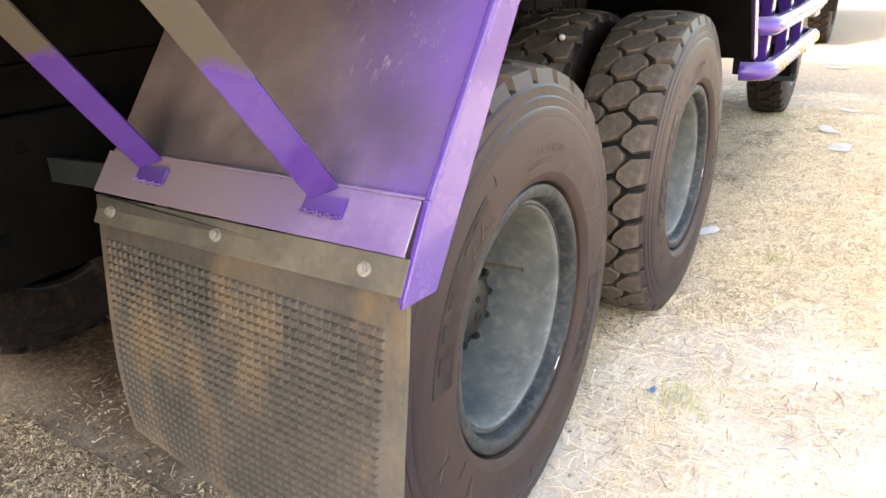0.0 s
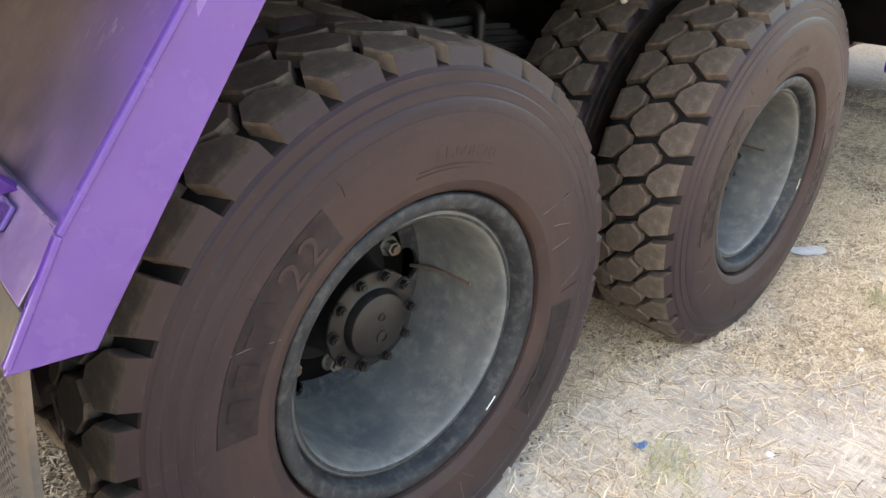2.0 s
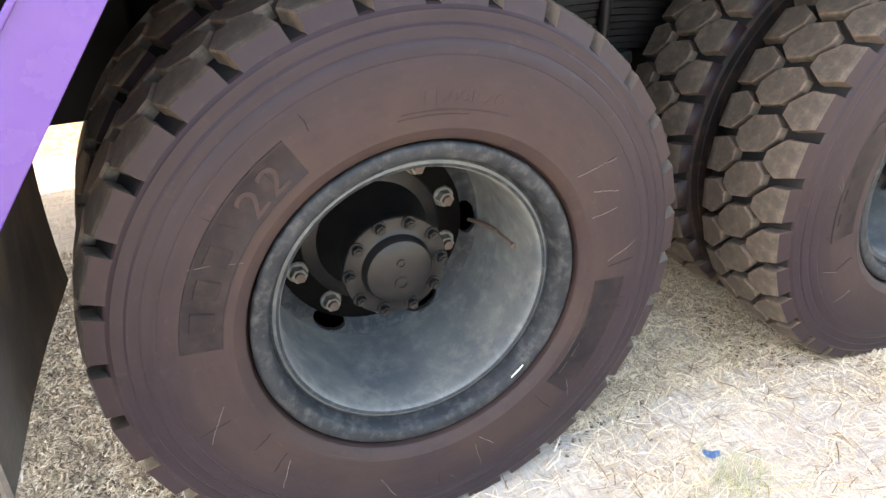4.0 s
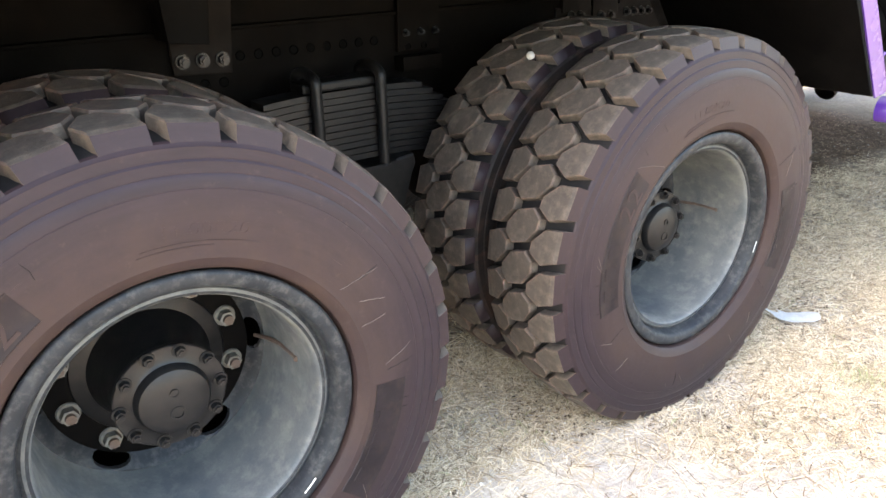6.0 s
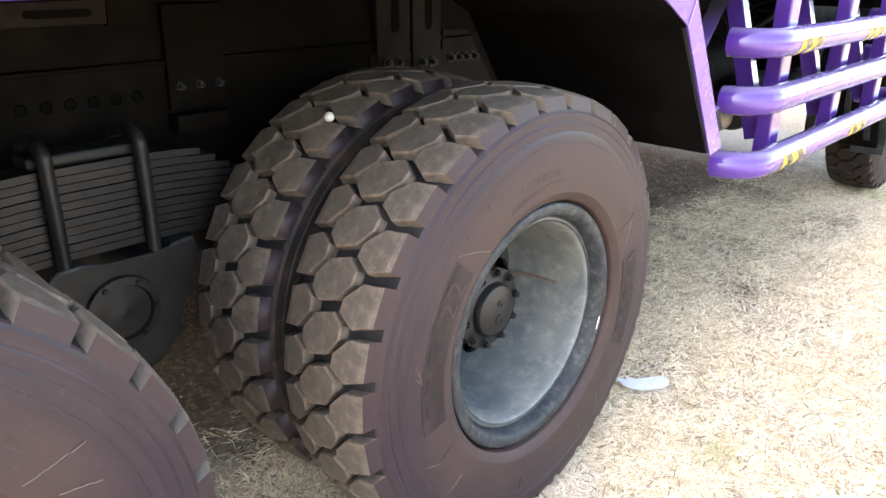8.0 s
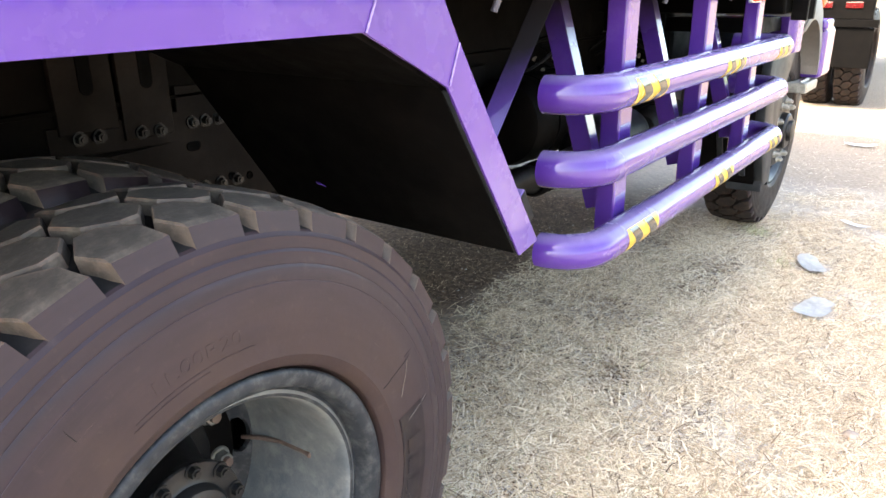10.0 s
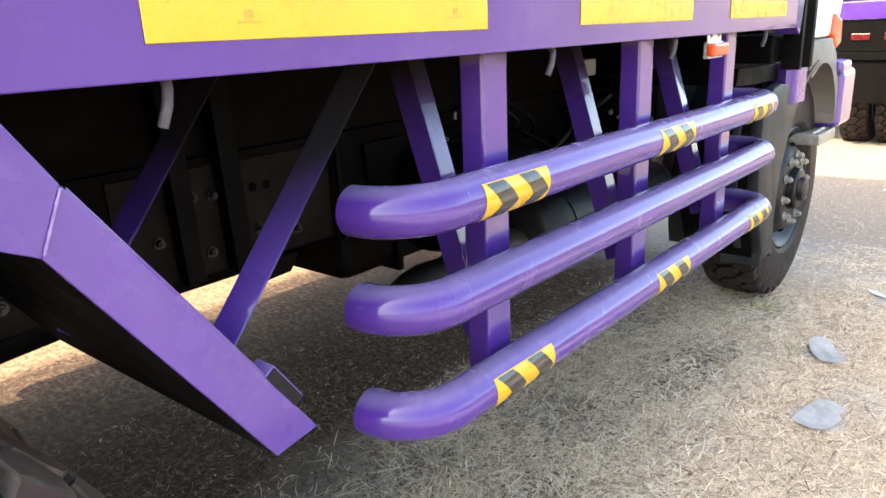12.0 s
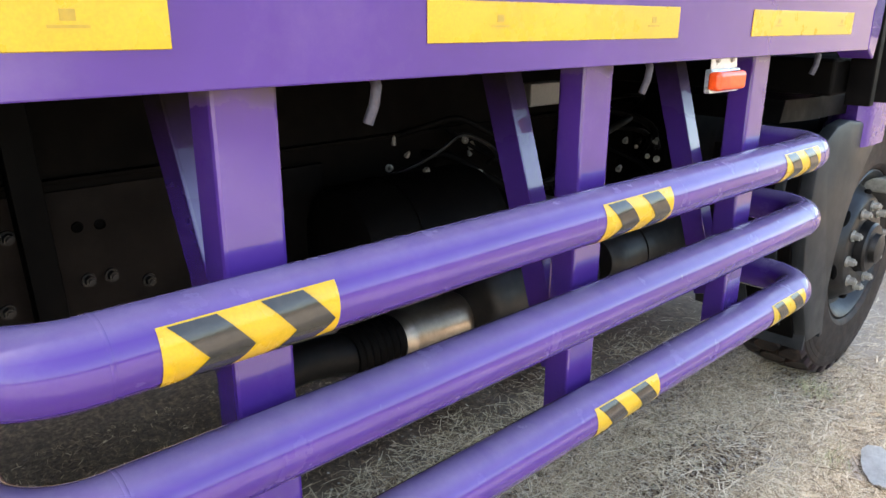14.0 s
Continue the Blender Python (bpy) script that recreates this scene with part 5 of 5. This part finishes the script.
part("far_mud_flap", bm, M["flap"], truck, "unseen dusty rubber flap on the far side, added against light")
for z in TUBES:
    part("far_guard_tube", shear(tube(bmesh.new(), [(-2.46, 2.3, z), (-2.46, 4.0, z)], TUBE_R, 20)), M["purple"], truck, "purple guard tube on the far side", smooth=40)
o = whole_tyre("far_front_tyre", truck, "unseen dusty black far front tyre, added against a sun patch")
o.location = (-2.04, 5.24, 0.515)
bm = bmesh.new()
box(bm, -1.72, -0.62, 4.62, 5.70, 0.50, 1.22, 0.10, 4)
part("engine", bm, M["black"], truck, "dark engine mass under the cab, added to block light")
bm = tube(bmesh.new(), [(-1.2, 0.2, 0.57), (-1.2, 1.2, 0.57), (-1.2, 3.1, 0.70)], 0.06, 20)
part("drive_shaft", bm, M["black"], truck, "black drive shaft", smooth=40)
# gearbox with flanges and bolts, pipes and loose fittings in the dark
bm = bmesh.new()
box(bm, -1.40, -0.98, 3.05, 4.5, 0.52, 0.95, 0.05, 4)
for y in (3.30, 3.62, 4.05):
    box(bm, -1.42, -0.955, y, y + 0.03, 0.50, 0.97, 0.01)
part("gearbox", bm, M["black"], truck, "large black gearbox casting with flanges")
random.seed(5)
for k in range(34):
    if k < 16:
        p = Vector((-0.76 + random.uniform(-0.06, 0.08), 3.50 + random.uniform(-0.16, 0.22), 1.00 + random.uniform(-0.06, 0.06)))
    elif k < 26:
        p = Vector((-0.62 + random.uniform(-0.05, 0.08), 4.30 + random.uniform(-0.22, 0.20), 0.92 + random.uniform(-0.10, 0.10)))
    else:
        p = Vector((-0.66 + random.uniform(-0.05, 0.05), 3.45 + random.uniform(-0.15, 0.30), 0.70 + random.uniform(-0.08, 0.08)))
    bm = hexagon_bolt(bmesh.new(), p, (random.uniform(0.2, 1), random.uniform(-1, 0.2), random.uniform(0, 1)), random.uniform(0.005, 0.009), random.uniform(0.012, 0.022))
    part("pipe_fitting", bm, M["dull_zinc" if k % 3 else "black"], truck, "small metal air-line fitting" if k % 3 else "")
for k in range(14):
    y, z = 3.35 + 0.085 * k, 0.93 + 0.06 * math.sin(k * 2.3)
    pts = [(-0.84 + 0.30 * t * (1 - t) * 2 + 0.02 * math.sin(9 * t + k), y + 0.50 * t + 0.03 * math.sin(7 * t + k), z + 0.13 * math.sin(3.1 * t + k * 0.7)) for t in np.linspace(0, 1, 14)]
    part("air_hose", tube(bmesh.new(), pts, 0.006 + 0.003 * (k % 3), 10), M["black" if k % 4 else "spring"], truck, "black air hose", smooth=50)
bm = bmesh.new()
box(bm, -0.28, -0.25, 3.335, 3.438, 1.196, 1.242, 0.003)
part("junction_box", bm, M["cream"], truck, "small beige bracket under the bed")
bm = prism(bmesh.new(), [(4.30, 0.84), (4.43, 0.84), (4.40, 0.68), (4.33, 0.66)], -0.46, -0.452, "x", 0.001)
part("pipe_bracket", bm, M["cream"], truck, "beige sheet-metal bracket")
chassis_bolts([(4.35, 0.88), (4.39, 0.84)], -0.44, 0.008)

# ---------------------------------------------------------------- truck: front wheel, fender and cab corner
FW = (-0.140, 5.240, 0.520)
fw = part("front_wheel", lathe(bmesh.new(), [(-0.030, 0.290), (-0.016, 0.299), (-0.012, 0.293), (-0.02, 0.280), (-0.045, 0.262), (-0.060, 0.250), (-0.062, 0.235), (-0.045, 0.222), (-0.020, 0.205), (-0.004, 0.192),
                                            (0.0, 0.180), (0.0, 0.105), (-0.10, 0.10), (-0.10, 0.25), (-0.05, 0.275)], 72, True), M["hub"], truck, "black steel front wheel", smooth=40)
fw.location = FW
o = part("tyre", TYRE_DARK, M["plate_dark"], fw, "dusty black front tyre")
tagged(part("tread", TREAD_DARK, M["plate_dark"], fw), kind="stuff")
part("wheel_hub", lathe(bmesh.new(), [(-0.02, 0.10), (0.030, 0.098), (0.038, 0.090), (0.040, 0.060), (0.060, 0.056), (0.064, 0.045), (0.064, 0.0005)], 40), M["hub"], fw, "black front hub", smooth=35)
BIG_NUT = nut_mesh(0.0165, 0.027)
BIG_NUT.materials.append(M["zinc"])
for k in range(10):
    a = radians(10 + 36 * k)
    part("wheel_nut", BIG_NUT, M["zinc"], fw, "bright zinc wheel nut").location = (0.002, 0.1600 * math.cos(a), 0.1600 * math.sin(a))
for k in range(6):
    a = radians(20 + 60 * k)
    bm = bmesh.new()
    bmesh.ops.create_uvsphere(bm, u_segments=14, v_segments=8, radius=1.0)
    bmesh.ops.transform(bm, verts=bm.verts, matrix=Matrix.Rotation(a, 4, "X") @ Matrix.Translation((-0.0265, 0.207, 0)) @ Matrix.Diagonal((0.012, 0.014, 0.034, 1)))
    part("hand_hole", bm, M["hollow"], fw, "dark oval inlay for a shaded hole in the wheel", smooth=True)


def arc(a0, a1, r, n=16):
    return [(FW[1] + r * math.cos(radians(a)), FW[2] + r * math.sin(radians(a))) for a in np.linspace(a0, a1, n)]


# moulded arch: outer face with a swept front edge, hollow behind, a ribbed back and a flap
outer = [(4.505, 0.372), (4.390, 0.600), (4.350, 0.800), (4.360, 0.960), (4.400, 1.035), (4.470, 1.070), (4.560, 1.080), (4.700, 1.062)] + arc(128, 194, 0.625)
fender = part("front_fender", prism(bmesh.new(), outer, -0.085, -0.042, "x", 0.010), M["plastic"], truck, "grey-black moulded plastic wheel arch", smooth=35)
bm = prism(bmesh.new(), arc(100, 196, 0.600) + arc(196, 100, 0.625), -0.50, -0.050, "x", 0.002)
part("arch_liner", bm, M["plastic"], fender, "curved plastic arch lining", smooth=35)
bm = prism(bmesh.new(), [(4.362, 1.000), (4.340, 0.800), (4.380, 0.600), (4.495, 0.372), (4.510, 0.376), (4.396, 0.605), (4.357, 0.800), (4.380, 1.000)], -0.36, -0.082, "x", 0.003)
part("fender_back", bm, M["black"], fender, "plastic back of the wheel arch, blackened for its shade")
for k in range(2):
    bm = prism(bmesh.new(), [(4.352, 0.970), (4.330, 0.800), (4.372, 0.600), (4.460, 0.420), (4.480, 0.420), (4.388, 0.605), (4.346, 0.800), (4.370, 0.970)], -0.15 - 0.1 * k, -0.12 - 0.1 * k, "x", 0.004)
    part("fender_rib", bm, M["plastic"], fender)
bm = prism(bmesh.new(), [(4.180, 1.100), (4.200, 1.160), (4.640, 1.150), (4.700, 1.100), (4.690, 1.085), (4.560, 1.090), (4.400, 1.090)], -0.48, -0.095, "x", 0.002)
part("fender_top", bm, M["black"], fender, "flat plastic top of the wheel arch")
bm = prism(bmesh.new(), [(-0.21, 0.340), (-0.048, 0.345), (-0.046, 0.44), (-0.21, 0.44)], 4.492, 4.504, "y", 0.002)
part("fender_flap", bm, M["plastic"], fender, "black rubber flap behind the front wheel")
bm = bmesh.new()
box(bm, -2.40, 0.005, 4.23, 4.56, 1.175, 1.270, 0.008)
part("cross_member", bm, M["black"], truck, "wide black cross member behind the cab")
bm = prism(bmesh.new(), [(0.015, 4.300), (0.078, 4.300), (0.078, 4.330), (0.030, 4.345), (0.030, 4.420), (0.078, 4.435), (0.078, 4.470), (0.015, 4.470)], 1.150, 1.75, "z", 0.003)
part("corner_upright", bm, M["black"], truck, "black channel upright at the headboard")
bm = bmesh.new()
box(bm, -2.40, 0.03, 4.30, 4.47, 1.60, 3.90, 0.01)
part("headboard", bm, M["purple"], truck, "unseen purple headboard at the bed's front, raised for shade")
bm = prism(bmesh.new(), [(-0.24, 4.86), (-0.15, 4.71), (-0.10, 4.668), (-0.060, 4.660), (-0.035, 4.685), (-0.030, 4.730), (-0.030, 4.850), (-0.038, 4.850), (-0.042, 4.740), (-0.058, 4.690), (-0.095, 4.680), (-0.14, 4.72), (-0.23, 4.87)], 0.985, 1.150, "z")
part("arch_panel", bm, M["purple_edge"], truck, "curved purple panel under the cab corner", smooth=40)
# cab: white door panel, beige lower arch, corner lamp, purple bumper and step
cab = part("cab_body", prism(bmesh.new(), [(5.02, 1.225), (5.44, 1.225), (5.52, 1.32), (5.60, 1.6), (5.60, 3.15), (5.02, 3.15)], -2.36, -0.07, "x", 0.02), M["white"], truck, "white painted truck cab")
bm = prism(bmesh.new(), [(5.000, 1.222), (5.340, 1.222), (5.450, 1.150), (5.560, 0.980), (5.620, 0.800), (5.545, 0.800)] + [(5.24 + 0.31 * math.cos(a) * 1.0, 0.80 + 0.32 * math.sin(a)) for a in np.linspace(0.15, 2.2, 12)] + [(5.000, 1.090)], -0.24, -0.055, "x", 0.004)
part("cab_arch", bm, M["cream"], cab, "beige plastic wheel-arch trim", smooth=35)
bm = bmesh.new()
box(bm, -2.34, -0.035, 5.56, 5.84, 0.775, 1.060, 0.03, 3)
part("bumper", bm, M["purple"], cab, "purple front bumper")
bm = bmesh.new()
box(bm, -0.16, -0.030, 5.50, 5.70, 1.045, 1.105, 0.02, 3)
part("bumper_corner", bm, M["purple"], cab, "purple bumper corner")
bm = prism(bmesh.new(), [(5.34, 1.235), (5.42, 1.165), (5.50, 1.190), (5.48, 1.300), (5.36, 1.330)], -0.12, -0.050, "x", 0.012)
part("corner_lamp", bm, M["amber"], cab, "amber corner lamp")
bm = bmesh.new()
box(bm, -0.34, -0.06, 5.34, 5.64, 0.715, 0.772, 0.008)
for k in range(5):
    for j in range(3):
        bmesh.ops.create_cone(bm, cap_ends=True, segments=8, radius1=0.014, radius2=0.010, depth=0.010, matrix=Matrix.Translation((-0.10 - 0.09 * j, 5.38 + 0.055 * k, 0.776)))
part("step", bm, M["zinc"], cab, "bright metal tread-plate step")

# ---------------------------------------------------------------- the next truck ahead
ahead = thing("parked_truck", "rear end of another purple truck with black flap and red lamps", "truck", at=(-1.1, 9.7, 0))


def far_part(name, bm, mat, label="", smooth=False):
    o = part(name, bm, M[mat], ahead, label, smooth)
    o.matrix_parent_inverse = Matrix.Translation((1.1, -9.7, 0))
    return o


Y0 = 9.55
for x in (-0.315, -0.645, -2.01, -2.34):
    o = far_part("rear_tyre", TYRE_DARK, "plate_dark", "dark dual tyre")
    o.location = (x, Y0 + 0.78, 0.505)
    tagged(part("tread", TREAD_DARK, M["plate_dark"], o), kind="stuff")
for (name, x0, x1, y0, y1, z0, z1, mat, lab) in (
        ("flap", -0.95, -0.25, Y0, Y0 + 0.012, 0.46, 0.86, "black", "plain black rubber mud flap"),
        ("flap", -2.65, -1.95, Y0, Y0 + 0.012, 0.46, 0.86, "black", "plain black rubber mud flap"),
        ("crossbar", -2.68, -0.22, Y0 - 0.03, Y0 + 0.05, 0.865, 0.94, "black", "black rear crossbar"),
        ("lamp_box", -0.95, -0.28, Y0 - 0.03, Y0 + 0.06, 0.945, 1.235, "black", "black tail-lamp housing"),
        ("lamp_lens", -0.82, -0.66, Y0 - 0.045, Y0 - 0.028, 1.05, 1.11, "red", "red tail lamp"),
        ("lamp_lens", -0.54, -0.38, Y0 - 0.045, Y0 - 0.028, 1.05, 1.11, "red", "red tail lamp"),
        ("frame", -2.5, -0.5, Y0 + 0.12, Y0 + 0.3, 0.85, 1.22, "black", "dark rear frame"),
        ("bed_edge", -2.72, -0.20, Y0 - 0.05, Y0 + 0.2, 1.24, 1.40, "purple", "purple rear edge of the bed"),
        ("tail_board", -2.72, -0.20, Y0, Y0 + 0.05, 1.405, 3.0, "purple", "purple tail board"),
        ("side_board", -0.24, -0.20, Y0 + 0.055, Y0 + 6.0, 1.405, 3.0, "purple", "purple side board"),
        ("side_board", -2.72, -2.68, Y0 + 0.055, Y0 + 6.0, 1.405, 3.0, "purple", "purple side board"),
        ("bed_floor", -2.70, -0.22, Y0 + 0.205, Y0 + 6.0, 1.26, 1.39, "black", "dark load bed underside"),
        ("red_stripe", -2.70, -0.22, Y0 - 0.054, Y0 - 0.049, 1.425, 1.49, "red", "red reflective stripe")):
    bm = bmesh.new()
    box(bm, x0, x1, y0, y1, z0, z1, 0.004)
    far_part(name, bm, mat, lab)

# ---------------------------------------------------------------- litter on the ground


def flat_scrap(name, label, category, x, y, size, turn, mat, seed, tear=0.25, thick=0.004):
    """A flattened, slightly curled piece of plastic with a torn edge."""
    random.seed(seed)
    bm = bmesh.new()
    n, rings = 22, 4
    a, b = size
    out = [1 + (random.uniform(-tear, tear) if 6 < k < 11 else random.uniform(-0.04, 0.04)) for k in range(n)]
    grid = []
    for j in range(1, rings + 1):
        row = []
        for k in range(n):
            t = 2 * math.pi * k / n
            ca, sa = math.copysign(abs(math.cos(t)) ** 0.7, math.cos(t)), math.copysign(abs(math.sin(t)) ** 0.7, math.sin(t))
            f = j / rings * (out[k] if j == rings else 1)
            px, py = a * ca * f, b * sa * f
            row.append(bm.verts.new((px, py, 0.010 + 0.012 * (px / a) ** 2 + 0.004 * noise.noise((px * 30, py * 30, seed)))))
        grid.append(row)
    c = bm.verts.new((0, 0, 0.010))
    for k in range(n):
        bm.faces.new((c, grid[0][k], grid[0][(k + 1) % n]))
        for j in range(rings - 1):
            bm.faces.new((grid[j][k], grid[j + 1][k], grid[j + 1][(k + 1) % n], grid[j][(k + 1) % n]))
    bmesh.ops.solidify(bm, geom=list(bm.faces), thickness=thick)
    ob = part(name, bm, M[mat], None, label, smooth=50)
    ob.location, ob.rotation_euler = (x, y, ground_height(x, y) + 0.004), (0, 0, radians(turn))
    return tagged(ob, category=category, group="scraps on the ground")


flat_scrap("paper_scrap", "crumpled white paper scrap on dry straw", "scrap", -0.072, 2.055, (0.080, 0.038), 48, "white", 3, 0.35)
flat_scrap("plastic_scrap", "flattened grey plastic scrap with torn edge", "scrap", 0.333, 3.985, (0.115, 0.062), -100, "scrap", 8, 0.3)
flat_scrap("plastic_scrap", "flattened grey plastic scrap with pointed ends", "scrap", 0.220, 4.553, (0.125, 0.050), 115, "scrap", 9, 0.1)
flat_scrap("paper_scrap", "thin white paper strip on bare earth", "scrap", 0.300, 5.358, (0.085, 0.022), 160, "white", 4, 0.2)
flat_scrap("paper_scrap", "small white paper scrap in sunlight", "scrap", 0.0, 7.75, (0.12, 0.05), 10, "white", 6, 0.2)
flat_scrap("plastic_scrap", "small torn blue plastic scrap", "scrap", 0.112, 0.616, (0.020, 0.011), 60, "blue", 7, 0.3, 0.002)

bm = bmesh.new()
bmesh.ops.create_icosphere(bm, subdivisions=2, radius=0.011)
for v in bm.verts:
    v.co *= 1 + 0.25 * noise.noise(v.co * 70)
stone = tagged(part("stone", bm, M["pebble"], None, "small pale stone stuck in a tyre groove", smooth=True), category="stone")
stone.location = (-0.408, 1.087, 0.971)


def scatter(name, label, category, mat, count, area, build, seed):
    """Loose stuff on the ground as one object: build gives the corners and faces of one piece."""
    rng = np.random.default_rng(seed)
    verts, faces = [], []
    for k in range(count):
        x, y = area(rng)
        vs, fs = build(rng)
        turn = rng.uniform(0, 2 * math.pi)
        c, s, z = math.cos(turn), math.sin(turn), ground_height(x, y)
        base = len(verts)
        verts += [(x + c * p[0] - s * p[1], y + s * p[0] + c * p[1], z + p[2]) for p in vs]
        faces += [tuple(base + i for i in f) for f in fs]
    me = bpy.data.meshes.new(name)
    me.from_pydata(verts, [], faces)
    return tagged(part(name, me, M[mat]), label, category, kind="stuff")


def blade(rng, length=(0.014, 0.060), width=0.00065, lift=0.009):
    ln, w = rng.uniform(*length), width * rng.uniform(0.6, 1.5)
    cv, h0, h1, h2 = rng.normal(0, 0.06) * ln, rng.uniform(0, lift * 0.5), rng.uniform(0.001, lift), rng.uniform(0, lift)
    vs = [(-ln / 2, -w, h0), (-ln / 2, w, h0 + 0.0005), (0, cv - w, h1), (0, cv + w, h1 + 0.0005), (ln / 2, -w * 0.5, h2), (ln / 2, w * 0.5, h2)]
    return vs, [(0, 2, 3, 1), (2, 4, 5, 3)]


def pebble(rng):
    r = rng.uniform(0.002, 0.007)
    f = rng.uniform(0.6, 1.3, 6)
    vs = [(r * f[0], 0, 0), (-r * f[1], 0, 0), (0, r * f[2], 0), (0, -r * f[3], 0), (0, 0, r * f[4] * 0.8), (0, 0, -r)]
    return vs, [(0, 2, 4), (2, 1, 4), (1, 3, 4), (3, 0, 4), (2, 0, 5), (1, 2, 5), (3, 1, 5), (0, 3, 5)]


CLEAR = ((-0.072, 2.055, 0.07), (0.333, 3.985, 0.10), (0.220, 4.553, 0.10), (0.300, 5.358, 0.06), (0.112, 0.616, 0.025))


def patchy(x0, x1, y0, y1, floor=0.25, scale=1.6, z=0.0):
    def pick(rng):
        while True:
            x, y = rng.uniform(x0, x1), rng.uniform(y0, y1)
            if any((x - sx) ** 2 + (y - sy) ** 2 < sr * sr for sx, sy, sr in CLEAR):
                continue
            bare = min(1.0, max(0.04, (x + 0.95 + 0.25 * noise.noise((x * 2, y * 2, 4.0))) / 0.8)) if x > -2.0 and -0.4 < y < 6 else 1.0
            if x > -0.1 and y < 2.0:
                bare *= 0.12 + 0.88 * min(1.0, max(0.0, (y - 0.75 + 0.55 * noise.noise((x * 2.3, y * 2.3, 8.0)) - 0.3 * x) / 0.9))
            bare *= min(1.0, max(0.1, (6.2 - y) / 1.6))
            if rng.random() < bare * max(floor, 0.5 + 1.3 * noise.noise((x * scale, y * scale, z))):
                return x, y
    return pick


scatter("straw", "sparse pale dry straw on grey dust", "straw", "straw", 8000, patchy(-0.60, 0.90, -0.9, 1.5, 0.06, 3.4), blade, 11)
scatter("straw", "thick mats of loose dry straw over the earth", "straw", "straw", 92000, patchy(-0.95, 0.90, 0.1, 6.2, 0.14, 3.0), lambda r: blade(r, (0.018, 0.090), 0.0010, 0.013), 18)
scatter("straw", "long pale stalks lying loose on the matted straw", "straw", "straw", 15000, patchy(-0.75, 0.95, 1.9, 6.0, 0.2, 2.2, 12.0), lambda r: blade(r, (0.035, 0.115), 0.0013, 0.020), 22)
scatter("straw", "loose dry straw further off", "straw", "straw", 26000, patchy(-0.9, 1.0, -1.6, 8.5), lambda r: blade(r, (0.015, 0.055), 0.0007), 12)
scatter("gravel", "scattered small gravel and crumbs of earth", "gravel", "gravel", 9000, patchy(-1.2, 1.0, -1.0, 5.2, 0.3, 2.2, 5.0), pebble, 13)
scatter("gravel", "leaf litter and gravel beside the rear wheels", "gravel", "litter", 5000, patchy(-1.3, 0.1, -0.9, 0.6, 0.5, 2.2, 9.0), pebble, 14)
def chip(rng):
    a, w, h = rng.uniform(0.003, 0.010), rng.uniform(0.0015, 0.005), rng.uniform(0.001, 0.004)
    vs = [(-a, -w, h * rng.random()), (a * 0.3, -w * 1.2, h), (a, 0, h * rng.random()), (a * 0.2, w, h * 1.4), (-a * 0.8, w * 0.6, h * rng.random())]
    return vs, [(0, 1, 2, 3, 4)]


scatter("litter", "brown leaf litter and bark chips on bare earth", "litter", "litter", 22000, patchy(-1.4, -0.05, -1.0, 0.6, 0.6, 2.0, 31.0), chip, 16)
scatter("litter", "sparse brown chips under the truck, darkened for its shade", "litter", "chips", 24000, patchy(-1.7, -0.05, 0.9, 5.2, 0.4, 2.0, 33.0), chip, 17)
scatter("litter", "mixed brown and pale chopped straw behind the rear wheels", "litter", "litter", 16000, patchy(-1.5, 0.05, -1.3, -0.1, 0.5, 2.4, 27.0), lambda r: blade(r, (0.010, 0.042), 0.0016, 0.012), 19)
scatter("litter", "brown chopped straw trodden into soil under the truck, darkened for shade", "litter", "chips", 30000, lambda r: (r.uniform(-1.7, 0.25), r.uniform(1.2, 5.2)), lambda r: blade(r, (0.008, 0.036), 0.0010, 0.008), 20)
scatter("grass", "sparse low green grass tufts in the straw", "grass", "green", 1500, patchy(-0.6, 0.9, -0.4, 6.0, 0.0, 2.7, 21.0), lambda r: blade(r, (0.012, 0.04), 0.0009, 0.016), 15)


# ---------------------------------------------------------------- grass tufts, pale pebbles and a clod of earth
def around(x0, y0, r):
    return lambda rng: (x0 + r * rng.normal(), y0 + r * rng.normal())


def upright_blade(rng):
    h, w = rng.uniform(0.015, 0.05), 0.0009
    dx, dy = rng.normal(0, 0.016), rng.normal(0, 0.016)
    return [(-w, 0, 0), (w, 0, 0), (dx * 0.5 + w * 0.7, dy * 0.5, h * 0.65), (dx * 0.5 - w * 0.7, dy * 0.5, h * 0.65), (dx * 1.3, dy * 1.3, h)], [(0, 1, 2, 3), (3, 2, 4)]


for tx, ty, tr, tn in ((0.200, 0.615, 0.048, 230), (0.250, 1.869, 0.040, 150), (-0.13, 4.95, 0.045, 160), (0.10, 4.50, 0.03, 70)):
    scatter("grass_tuft", "small pale green grass tuft in dry straw", "grass", "green", tn, around(tx, ty, tr), upright_blade, 40 + tn)
for px, py, pr, seed in ((0.319, 1.519, 0.013, 1), (0.275, 1.607, 0.011, 2), (0.341, 0.835, 0.012, 3), (0.094, 1.972, 0.008, 4), (0.604, 3.078, 0.024, 5)):
    bm = bmesh.new()
    bmesh.ops.create_icosphere(bm, subdivisions=2, radius=pr)
    for v in bm.verts:
        v.co *= 1 + 0.35 * noise.noise(v.co * 60 + Vector((seed, 0, 0)))
        v.co.z *= 0.6
    lump = part("pebble", bm, M["pebble" if seed < 5 else "clod"], None, "small white pebble on dry earth" if seed < 5 else "small brown clod of earth on straw", smooth=True)
    tagged(lump, category="stone", group="pebbles on the ground").location = (px, py, ground_height(px, py) + pr * 0.3)
